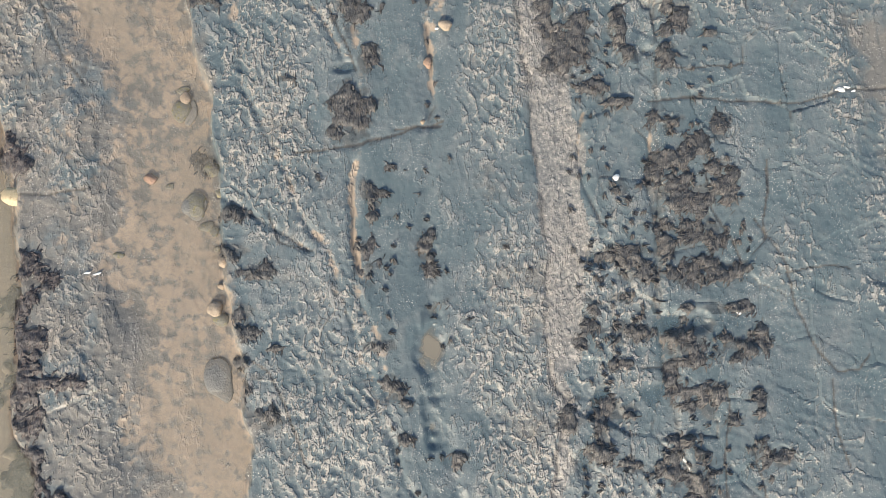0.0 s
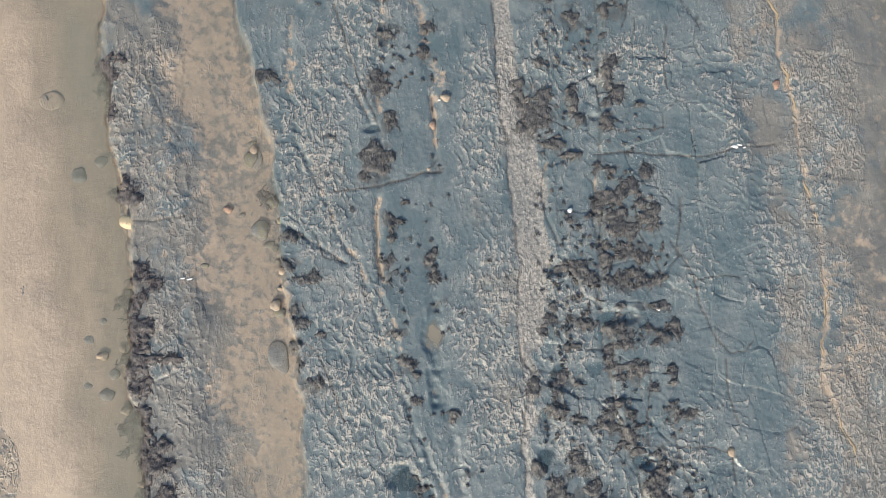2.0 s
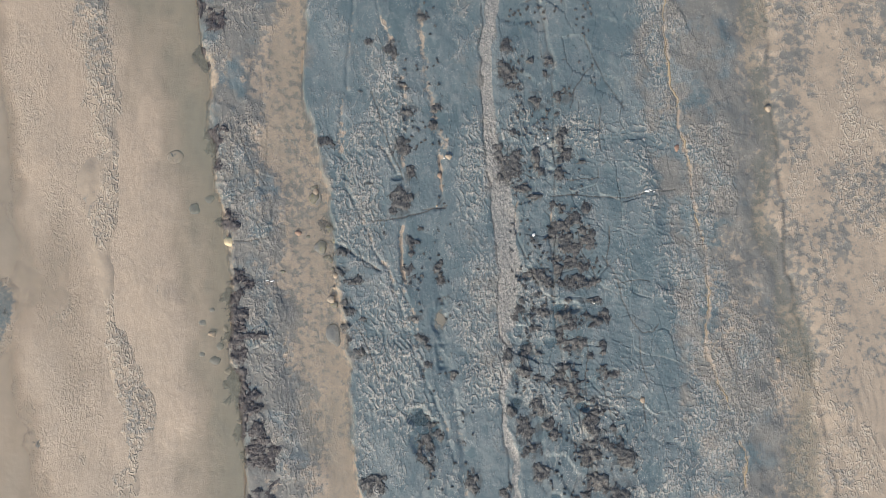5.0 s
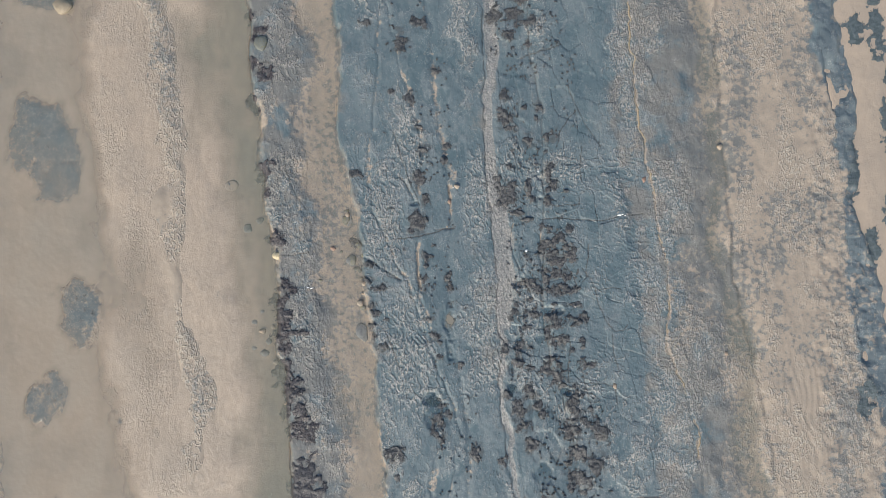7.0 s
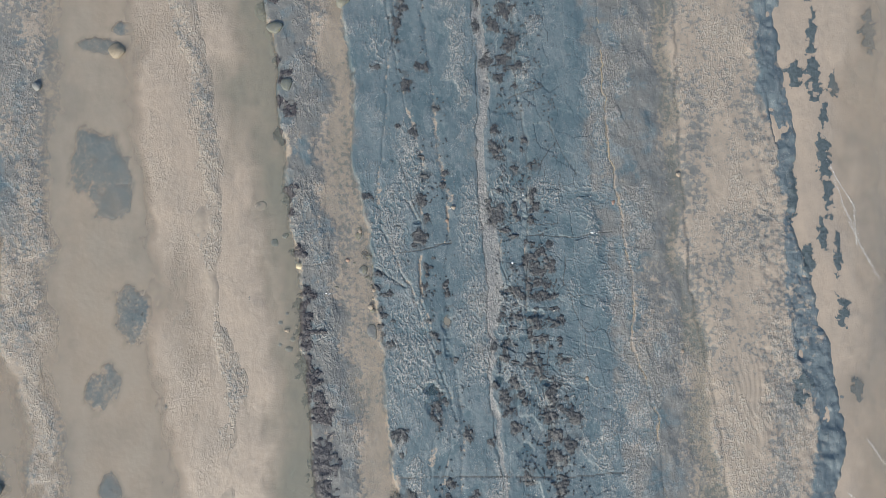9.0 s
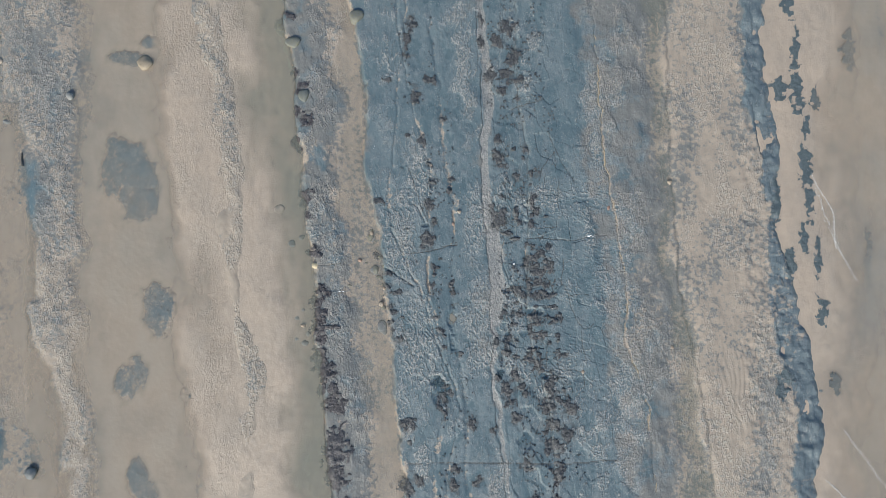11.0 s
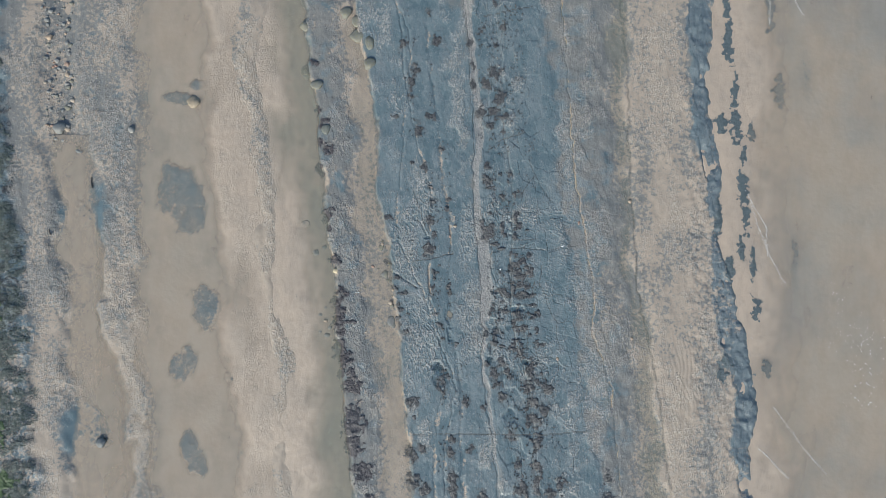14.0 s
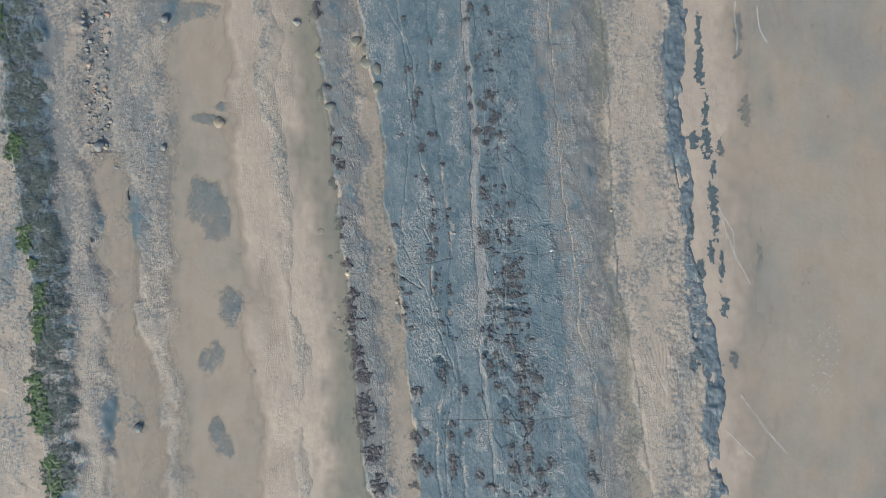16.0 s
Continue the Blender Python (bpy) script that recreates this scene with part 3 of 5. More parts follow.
    stain_shade = np.maximum(stain_shade, 0.08 * bed_share * smooth((ragged_share(x, y) - 0.36) / 0.2))
    # the wave-worn outer slabs are domed
    dome = smooth((xw - border(EDGE["outer_slabs"], y)) / 0.1) * smooth((border(EDGE["weed_sand"], y) - xw) / 0.1)
    z += dome * (0.006 * (smooth(gap / 0.25) - 0.6) + 0.3 * np.minimum(fractal(x * 2.0, y * 1.3, 87, 4) - 0.47, 0.03 + 0.2 * (lump - 0.5)))
    z += 0.08 * smooth((x - 7.2) / 0.5) * (fractal(x * 4.5, y * 3.6, 88, 5) - 0.5)
    # steps, seams and cracks
    ragged = fractal(x * 7, y * 6, 69, 3)
    wob = 0.06 * (fractal(x * 4, y * 4, 71, 3) - 0.5)
    filled = smooth((fractal(x * 2, y * 2, 67, 2) - 0.3) / 0.2)
    for edge, wide, cut, drop, scarp_shade in SCARPS:
        s = xw + 0.04 * (lump - 0.5) - border(edge, y)
        z -= 0.35 * cut * np.exp(-(s / wide) ** 2)
        z += drop * smooth(s / 0.10 + 0.5) * np.exp(-np.maximum(s, 0) / 0.5)
        # edge highlight beside the step, as a pale colour
        paleness = np.maximum(paleness, 0.4 * np.exp(-((s - 1.4 * wide - 0.015) / 0.03) ** 2) * filled)
        # undercut shadow at the scarp's foot, put into the colour
        if scarp_shade > 0:
            stain_shade = np.maximum(stain_shade, scarp_shade * np.exp(-((s + 0.01) / wide) ** 2) * smooth((ragged - 0.34) / 0.16))
        else:
            sand += 0.55 * np.exp(-(s / (wide * 1.3)) ** 2) * filled
    for wide, points in JOINTS:
        d = along(x, y, wob, points, 0.35)
        if d.min() > 8:
            continue
        g = np.exp(-(d / wide) ** 2)
        z -= 0.02 * g
        sand += 0.6 * g * filled
        stain_shade = np.maximum(stain_shade, 0.7 * np.exp(-(d / 0.009) ** 2) * smooth((ragged - 0.4) / 0.16))
        # the same painted highlight beside the sand-filled joints
        paleness = np.maximum(paleness, 0.35 * np.exp(-((d - 1.6 * wide) / 0.025) ** 2) * smooth((ragged - 0.36) / 0.16))
    for wide, cut, points in CRACKS:
        d = along(x, y, wob, points, 0.35)
        if d.min() > 8:
            continue
        g = np.exp(-(d / wide) ** 2)
        z -= 0.22 * cut * g
        stain_shade = np.maximum(stain_shade, 0.9 * smooth((g - 0.4) / 0.4))
    drowned = 0 * x
    for mx, my, rx, ry in MOUNDS:
        near = np.exp(-((x - mx) / (1.7 * rx)) ** 2 - ((y - my) / (1.7 * ry)) ** 2)
        z = np.where(near > 0.02, np.maximum(z, -0.19 + 0.166 * smooth(near * 1.25 + 1.4 * (worn - 0.5) + 0.4 * (ragged - 0.5)) * (0.85 + 0.25 * lump)), z)
        drowned = np.maximum(drowned, np.clip(2.5 * near, 0, 1))
        paleness = paleness * (1 - 0.9 * np.clip(2 * near, 0, 1))
        warm = warm * (1 - np.clip(2 * near, 0, 1))
    # hollows that hold puddles, and films of water in the low spots
    film = smooth((0.45 - lump) / 0.17) * smooth((z - 0.05) / 0.03) * np.clip(1.3 - 1.6 * dry, 0, 1)
    for hx, hy, rx, ry, floor in HOLLOWS:
        near = ((x - hx) / rx) ** 2 + ((y - hy) / ry) ** 2
        if near.min() > 4:
            continue
        near = near + 2.4 * (lump - 0.5) + 2.2 * (ragged - 0.5)
        dip = smooth((1.5 - near) / 1.4)
        z = z * (1 - dip) + (floor + 0.25 * (z - floor) * (lump - 0.2)) * dip
    # sand, with ripples on the bars
    bar = smooth((bed + 0.02) / 0.04)
    ripple = np.sin((x + 0.25 * y + 0.9 * fractal(x * 1.2, y * 1.0, 73, 4)) * 44)
    low = bed + 0.10 * (fractal(x * 0.7, y * 0.45, 77, 5) - 0.5) + 0.0035 * ripple * bar * smooth((worn - 0.4) / 0.2)
    shoal = np.exp(-((x - 7.6) / 0.9) ** 2 - ((y + 2.6) / 1.5) ** 2)
    z += 0.007 * shoal * np.sin((x + 0.15 * y + 0.35 * fractal(x * 2, y * 1.4, 79, 3)) * 52)
    cover = sand + 0.9 * (fractal(x * 1.5, y * 0.8, 83, 4) - 0.5) - 0.35 * (form - 0.45)
    # drowned humps: sand on their flanks, dark and bare on top
    bare = smooth((z - low + 0.01) / 0.14)
    cover = cover * (1 - drowned) + drowned * (1.1 - 1.6 * bare)
    film = np.maximum(film * (1 - 0.75 * warm), drowned * bare)
    return dict(z=z, low=low, dry=np.clip(paleness, 0, 1), sand=np.clip(cover, 0, 1), worn=np.clip(rough / 0.055, 0.15, 1.2), stain_shade=np.clip(stain_shade, 0, 1), film=film, warm=warm, strip=index, cell=who)


def spaced(stops):
    """Coordinates with their own spacing between the stops: (from, spacing), ..., end."""
    out = []
    for (a, step), (b, after) in zip(stops, stops[1:]):
        out.append(np.linspace(a, b, max(2, round((b - a) / step)), endpoint=False))
    return np.concatenate(out + [[stops[-1][0]]])


def mesh_of(name, verts, quads, material, values):
    """One smooth mesh object of quads, with its shares as attributes."""
    me = bpy.data.meshes.new(name)
    me.vertices.add(len(verts)), me.loops.add(quads.size), me.polygons.add(len(quads))
    me.vertices.foreach_set("co", np.ascontiguousarray(verts, np.float32).ravel())
    me.loops.foreach_set("vertex_index", quads.astype(np.int32).ravel())
    me.polygons.foreach_set("loop_start", np.arange(len(quads), dtype=np.int32) * quads.shape[1])
    me.polygons.foreach_set("use_smooth", np.ones(len(quads), bool))
    me.update(calc_edges=True)
    for key, v in values.items():
        me.attributes.new(key, "FLOAT", "POINT").data.foreach_set("value", v.astype(np.float32))
    me.materials.append(material)
    return new(name, me)


def cut_out(name, axes, z, faces, material, values):
    """The part of a height field that faces (a mask over its quads) picks."""
    gx, gy = axes
    i, j = np.nonzero(faces)
    ny = len(gy)
    quads = np.stack([i * ny + j, (i + 1) * ny + j, (i + 1) * ny + j + 1, i * ny + j + 1], 1)
    used, back = np.unique(quads, return_inverse=True)
    verts = np.stack([gx[used // ny], gy[used % ny], z.ravel()[used]], 1)
    return mesh_of(name, verts, back.reshape(quads.shape), material, {k: v.ravel()[used] for k, v in values.items()})


RX = spaced(((-18, 0.045), (-11, 0.042), (-7.2, 0.026), (-4.4, 0.0145), (4.2, 0.025), (6.2, 0.034), (10.6, 0)))
RY = spaced(((-10, 0.06), (-7.6, 0.036), (-2.5, 0.015), (2.6, 0.032), (6, 0.042), (11.2, 0.08), (13, 0)))
RXX, RYY = np.meshgrid(RX, RY, indexing="ij")
LAND = shore(RXX, RYY)

# where seaweed grows: centre and half widths of each clump
LEDGE_TWO = (
    (-2.15, 2.22, 0.17, 0.1), (-0.81, 2.1, 0.18, 0.18), (-0.68, 1.68, 0.12, 0.12), (-0.81, 1.17, 0.23, 0.26), (-1.38, 1.47, 0.08, 0.03),
    (-0.73, 2.74, 0.15, 0.15), (-0.86, 3.21, 0.12, 0.12), (-0.77, 3.39, 0.08, 0.05), (-0.31, 2.52, 0.12, 0.12), (-1.41, 3.97, 0.1, 0.07),
    (-1.03, 3.86, 0.13, 0.15), (-0.25, 2.82, 0.08, 0.07), (-0.68, 0.38, 0.08, 0.25), (-0.71, -0.03, 0.12, 0.25), (-0.19, 0.05, 0.08, 0.17),
    (-0.11, -0.49, 0.07, 0.07), (-1.88, -0.03, 0.15, 0.1), (-1.67, -0.19, 0.21, 0.08),
)
LEDGE_TWO_LOW = (
    (-1.79, -0.56, 0.1, 0.08), (-1.71, -0.69, 0.12, 0.12), (-1.81, -0.95, 0.12, 0.1), (-1.75, -1.18, 0.13, 0.12), (-1.54, -1.42, 0.17, 0.12),
    (-1.5, -0.85, 0.13, 0.05), (-0.6, -0.83, 0.1, 0.07), (-0.44, -1.18, 0.13, 0.12), (-0.38, -1.34, 0.08, 0.08), (-0.4, -1.63, 0.08, 0.12),
    (-0.36, -2.63, 0.13, 0.07), (-0.41, -2.86, 0.15, 0.17), (-0.24, -2.79, 0.12, 0.12), (-0.44, -3.18, 0.13, 0.12), (0.17, -2.47, 0.12, 0.05),
    (0.21, -2.91, 0.1, 0.1), (0.05, -1.8, 0.07, 0.07), (-1.88, 0.3, 0.17, 0.07), (-2.2, 0.76, 0.13, 0.12),
)
TUFTS = (
    (-0.56, 0.46, 0.06, 0.04), (-0.27, 0.46, 0.06, 0.04), (-0.52, 0.7, 0.07, 0.05), (-0.23, 0.67, 0.05, 0.03), (0, 0.77, 0.03, 0.03),
    (-1.57, 3.09, 0.05, 0.03), (-1.52, 2.27, 0.03, 0.03), (-0.14, 3.01, 0.04, 0.04), (-0.22, 3.04, 0.05, 0.02), (-0.39, 0.67, 0.03, 0.02),
    (0.47, 0, 0.04, 0.03), (0.68, -0.2, 0.03, 0.02), (-1.14, 0.61, 0.03, 0.04), (-0.19, -0.2, 0.07, 0.07),
)
GRIT_TOP = (
    (1.01, 3.86, 0.12, 0.15), (1, 3.38, 0.2, 0.2), (1.13, 3.21, 0.17, 0.08), (1.25, 3.12, 0.1, 0.07), (1.5, 2.9, 0.18, 0.18),
    (1.73, 3.68, 0.12, 0.2), (1.68, 3.42, 0.08, 0.08), (1.88, 2.99, 0.08, 0.25), (2.01, 3.03, 0.15, 0.17), (1.84, 2.69, 0.07, 0.07),
    (1.39, 3.64, 0.08, 0.07), (1.12, 2.39, 0.07, 0.1), (1.96, 2.35, 0.1, 0.1), (1.91, 2.13, 0.08, 0.25), (2.03, 2.01, 0.12, 0.15),
    (1.9, 1.67, 0.1, 0.21), (0.86, 2.01, 0.08, 0.25), (1.07, 1.8, 0.23, 0.33), (0.98, 1.54, 0.2, 0.1), (1.27, 1.38, 0.15, 0.08),
    (1.44, 1.25, 0.12, 0.05), (1.49, 1.97, 0.1, 0.21),
)
SLAB_TOP = (
    (1.57, 1.67, 0.08, 0.08), (2.28, 1.84, 0.07, 0.05), (1.77, 1.12, 0.12, 0.12), (1.93, 1.08, 0.17, 0.07), (2.35, 1.04, 0.1, 0.1),
    (1.89, 0.75, 0.2, 0.13), (2.1, 0.83, 0.2, 0.13), (2.26, 0.74, 0.12, 0.13), (1.43, 0.46, 0.1, 0.15), (1.76, 0.54, 0.1, 0.2),
    (1.92, 0.45, 0.2, 0.17), (2.17, 0.37, 0.17, 0.17), (2.38, 0.45, 0.1, 0.2), (1.83, 0.04, 0.1, 0.23), (2.08, 0.08, 0.17, 0.13),
    (2.29, 0.08, 0.17, 0.17), (2.04, -0.25, 0.2, 0.13), (2.24, -0.21, 0.17, 0.13), (2.45, -0.21, 0.1, 0.12), (1.46, -0.12, 0.21, 0.13),
    (1.62, -0.25, 0.12, 0.08), (1.29, -0.29, 0.07, 0.07),
)
SLAB_MID = (
    (1.5, -0.45, 0.12, 0.05), (1.21, -0.53, 0.08, 0.07), (1.16, -0.74, 0.12, 0.12), (1.12, -0.82, 0.08, 0.08), (1.41, -0.82, 0.08, 0.07),
    (1.58, -0.74, 0.17, 0.07), (1.9, -0.78, 0.13, 0.18), (2.07, -0.86, 0.2, 0.18), (2.31, -0.82, 0.08, 0.08), (2.44, -0.86, 0.15, 0.13),
    (2.15, -0.54, 0.25, 0.05), (2.48, -0.54, 0.13, 0.07), (2.64, -0.78, 0.07, 0.13), (1.86, -1.11, 0.08, 0.13), (1.98, -1.23, 0.17, 0.1),
    (2.1, -1.35, 0.13, 0.08), (1.41, -1.02, 0.12, 0.07), (1.32, -1.35, 0.1, 0.12), (1.24, -1.51, 0.07, 0.17), (1.48, -1.43, 0.13, 0.07),
    (1.28, -1.75, 0.12, 0.12), (1.44, -1.83, 0.13, 0.08),
)
SLAB_LOW = (
    (2.22, -1.35, 0.08, 0.17), (2.34, -1.47, 0.12, 0.08), (2.59, -1.35, 0.07, 0.17), (1.93, -1.67, 0.12, 0.08), (1.88, -1.92, 0.17, 0.2),
    (2, -2.12, 0.17, 0.13), (2.16, -2.2, 0.13, 0.08), (2.41, -2.2, 0.08, 0.13), (2.62, -1.84, 0.1, 0.17), (2.74, -1.8, 0.1, 0.08),
    (2.36, -2.44, 0.18, 0.17), (2.56, -2.44, 0.07, 0.13), (1.47, -2.39, 0.17, 0.2), (1.38, -2.71, 0.13, 0.1), (1.42, -3.03, 0.12, 0.17),
    (1.63, -2.63, 0.12, 0.12), (1.79, -2.79, 0.12, 0.12), (1.02, -2.39, 0.1, 0.08), (2.39, -2.95, 0.2, 0.12), (2.59, -2.95, 0.17, 0.12),
    (2.35, -3.23, 0.2, 0.12), (2.76, -2.72, 0.1, 0.1), (2.91, -3.19, 0.17, 0.1), (0.99, -1.43, 0.08, 0.13),
)
LEDGE_ONE = (
    (-4.18, 2.24, 0.1, 0.2), (-3.93, 2.45, 0.05, 0.04), (-4.07, 1.86, 0.05, 0.13), (-3.86, 0.81, 0.17, 0.13), (-3.65, -0.19, 0.15, 0.12),
    (-3.77, -0.47, 0.12, 0.12), (-3.68, -0.76, 0.18, 0.17), (-3.67, -1.01, 0.17, 0.05), (-3.71, -1.21, 0.13, 0.13), (-3.42, -1.13, 0.12, 0.05),
    (-3.66, -1.45, 0.1, 0.12), (-3.67, -1.94, 0.13, 0.2), (-3.57, -2.18, 0.18, 0.13), (-3.44, -2.34, 0.2, 0.1), (-3.28, -2.34, 0.12, 0.05),
    (-3.35, -2.73, 0.1, 0.17), (-3.31, -3.01, 0.12, 0.13), (-3.18, -3.17, 0.15, 0.13), (-4.5, 3.83, 0.08, 0.12), (-4.43, 3.61, 0.08, 0.13),
)
LEDGE_ONE_FAR = (
    (-3.28, -3.11, 0.24, 0.28), (-3.16, -4.29, 0.36, 0.57), (-3.25, -5.08, 0.36, 0.4), (-2.94, -5.76, 0.32, 0.32), (-2.63, -6.92, 0.24, 0.36),
    (-4.2, 4.45, 0.18, 0.2), (-4.45, 4.62, 0.12, 0.12), (-5.23, 10.1, 0.24, 0.36), (-4.66, 7.26, 0.24, 0.16), (-4.32, 5.28, 0.16, 0.16),
    (-4.53, 5.69, 0.14, 0.12), (-3.58, -2.62, 0.16, 0.28), (-3.73, -2.02, 0.16, 0.24),
)
LEDGE_TWO_FAR = (
    (-1.47, 6.55, 0.16, 0.4), (-1.37, 7.07, 0.16, 0.2), (-0.85, 5.51, 0.16, 0.16), (-1.25, 5.09, 0.16, 0.28), (-0.66, 8.02, 0.24, 0.24),
    (-1.79, 7.9, 0.14, 0.14), (-1.98, 9.81, 0.14, 0.16), (-1.97, 5.5, 0.14, 0.1), (-0.97, 8.96, 0.12, 0.16), (-0.53, 4.48, 0.14, 0.16),
    (-1.37, -3.59, 0.22, 0.24), (-1.31, -4.08, 0.14, 0.18), (-1.36, -5.16, 0.28, 0.32), (-1.06, -5.06, 0.18, 0.18), (-1.25, -6.13, 0.32, 0.36),
    (-0.95, -6.33, 0.22, 0.28), (-1.34, -6.91, 0.22, 0.18), (-0.17, -5.15, 0.18, 0.28), (-0.07, -4.76, 0.16, 0.14), (-0.38, -2.99, 0.14, 0.49),
)
LEDGE_TWO_END = (
    (-0.06, -6.13, 0.2, 0.49), (0.53, -5.05, 0.2, 0.2), (0.32, -3.58, 0.18, 0.18), (0.93, -6.51, 0.18, 0.28), (1.32, -6.89, 0.28, 0.18),
    (1.28, -2.78, 0.18, 0.32), (1.52, -3.38, 0.16, 0.18), (1.82, -4.55, 0.2, 0.24), (1.82, -7.08, 0.2, 0.16), (2.02, -5.53, 0.18, 0.24),
    (0.92, -3.77, 0.12, 0.12),
)
SLAB_FAR = (
    (0.47, 10.25, 0.18, 0.2), (0.36, 9.82, 0.16, 0.16), (1.09, 10.15, 0.24, 0.18), (1.19, 9.3, 0.2, 0.16), (1.51, 8.45, 0.16, 0.2),
    (0.78, 8.34, 0.16, 0.16), (0.41, 7.92, 0.12, 0.2), (0.52, 7.19, 0.1, 0.2), (0.52, 6.56, 0.12, 0.2), (0.79, 5.62, 0.18, 0.18),
    (1.26, 6.98, 0.22, 0.28), (0.99, 6.56, 0.26, 0.2), (1.41, 6.15, 0.24, 0.32), (1.2, 5.63, 0.24, 0.24), (1.61, 5.53, 0.2, 0.16),
    (1.06, 5.21, 0.16, 0.16), (1.51, 5.01, 0.18, 0.14), (1.2, 7.82, 0.12, 0.16),
)
SLAB_END = (
    (2.02, -1.99, 0.24, 0.32), (2.42, -2.58, 0.28, 0.36), (2.32, -3.07, 0.28, 0.28), (2.42, -3.57, 0.32, 0.28), (2.51, -4.16, 0.28, 0.28),
    (2.61, -4.84, 0.24, 0.32), (2.61, -5.53, 0.24, 0.24), (2.11, -6.31, 0.24, 0.4), (2.61, -6.11, 0.18, 0.32), (3, -6.3, 0.24, 0.28),
    (3.3, -6.1, 0.24, 0.24), (2.81, -3.76, 0.18, 0.32), (2.92, -3.17, 0.2, 0.32), (4.79, -5.9, 0.18, 0.24), (4.88, -6.48, 0.24, 0.24),
    (3.1, -6.88, 0.28, 0.2), (2.8, -7.08, 0.16, 0.2),
)
STREAKS = (
    (8.87, 9.35, 0.1, 0.61), (8.89, 8.08, 0.14, 0.81), (9.06, 6.41, 0.12, 0.51), (9.08, 5.37, 0.16, 0.51), (9.28, 3.31, 0.16, 0.45),
    (9.34, 2.39, 0.14, 0.45), (8.52, -2.54, 0.2, 0.24), (10.32, 9.36, 0.12, 0.81), (10.36, 7.46, 0.18, 0.81), (10.5, 6.42, 0.16, 0.4),
    (11.42, 7.26, 0.14, 0.61), (9.55, 0.87, 0.1, 0.4), (9.66, -0.54, 0.14, 0.32), (9.3, 4.34, 0.1, 0.16), (8.57, 5.36, 0.16, 0.28),
    (8.45, 2.28, 0.12, 0.4), (9.92, -2.53, 0.12, 0.2), (9.16, 1.27, 0.1, 0.28), (10.9, 0.68, 0.08, 0.61), (9.59, 5.16, 0.1, 0.2),
    (8.78, 0.66, 0.12, 0.32),
)
GREEN = (
    (-16.61, 9.6, 0.18, 0.69), (-15.78, 4.89, 0.24, 0.36), (-15.33, 1.62, 0.24, 0.32), (-15.01, 0.75, 0.2, 0.16), (-14.67, -0.4, 0.18, 0.4),
    (-14.64, -1.4, 0.2, 0.49), (-14.64, -3.68, 0.28, 0.45), (-14.39, -4.66, 0.32, 0.32), (-13.97, -6.12, 0.32, 0.32), (-13.79, -6.99, 0.24, 0.28),
    (-15.31, 1.92, 0.16, 0.16),
)

ROUGH_EDGE = fractal(RXX * 8, RYY * 11, 5, 3) - 0.5
for x, y, rx, ry in GRIT_TOP + SLAB_TOP + SLAB_MID + SLAB_LOW + SLAB_FAR + SLAB_END + LEDGE_ONE + LEDGE_ONE_FAR + LEDGE_TWO + LEDGE_TWO_LOW + LEDGE_TWO_FAR + LEDGE_TWO_END:
    # the dark crust of holdfasts that the fronds grow from
    i0, i1 = np.searchsorted(RX, (x - 1.5 * rx, x + 1.5 * rx))
    j0, j1 = np.searchsorted(RY, (y - 1.5 * ry, y + 1.5 * ry))
    box = (slice(i0, i1), slice(j0, j1))
    near = np.hypot((RXX[box] - x) / rx, (RYY[box] - y) / ry)
    LAND["stain_shade"][box] = np.maximum(LAND["stain_shade"][box], 0.55 * smooth((0.8 - near + 3.4 * ROUGH_EDGE[box]) / 0.6))


def height(x, y):
    """Height of the rock or sand at places x, y."""
    x, y = np.asarray(x, float), np.asarray(y, float)
    i = np.clip(np.searchsorted(RX, x) - 1, 0, len(RX) - 2)
    j = np.clip(np.searchsorted(RY, y) - 1, 0, len(RY) - 2)
    u, v = np.clip((x - RX[i]) / (RX[i + 1] - RX[i]), 0, 1), np.clip((y - RY[j]) / (RY[j + 1] - RY[j]), 0, 1)
    top = np.maximum(LAND["z"], LAND["low"])
    return (top[i, j] * (1 - u) + top[i + 1, j] * u) * (1 - v) + (top[i, j + 1] * (1 - u) + top[i + 1, j + 1] * u) * v


# ---- ground ----
GX = spaced(((-2500, 600), (-100, 20), (-20, 0.5), (-18, 0.05), (10.6, 0.12), (17, 1), (20, 20), (100, 600), (2500, 0)))
GY = spaced(((-2500, 600), (-100, 20), (-16, 1), (-10, 0.06), (13, 1), (20, 20), (100, 600), (2500, 0)))
GXX, GYY = np.meshgrid(GX, GY, indexing="ij")
low = shore(np.clip(GXX, -18, 17), np.clip(GYY, -10, 13))["low"]
ground = cut_out("ground", (GX, GY), low, np.ones((len(GX) - 1, len(GY) - 1), bool), SAND, {"ridged": smooth((-5.3 - GXX) / 0.9)})
tagged(ground, "rippled wet beige beach sand between the rock ledges", "sand", kind="structure")

# ---- rock ledges ----
FACE_STRIP = LAND["strip"][:-1, :-1]
above = LAND["z"] > LAND["low"] - 0.07
SHOWN = above[:-1, :-1] | above[1:, :-1] | above[:-1, 1:] | above[1:, 1:]
NUMBER = {s[0]: k for k, s in enumerate(STRIPS)}
SHARES = {k: LAND[k] for k in ("dry", "sand", "stain_shade", "worn", "film", "warm")}


def ledge(first, last, material, label):
    """One ledge; each of its beds is a part."""
    root = tagged(new("rock_ledge"), label, "rock ledge", "rock ledges along the beach")
    for k in range(NUMBER[first], NUMBER[last] + 1):
        own = GRIT if STRIPS[k][0] == "grit_seam" else material
        cut_out(STRIPS[k][0], (RX, RY), LAND["z"], SHOWN & (FACE_STRIP == k), own, SHARES).parent = root
    return root


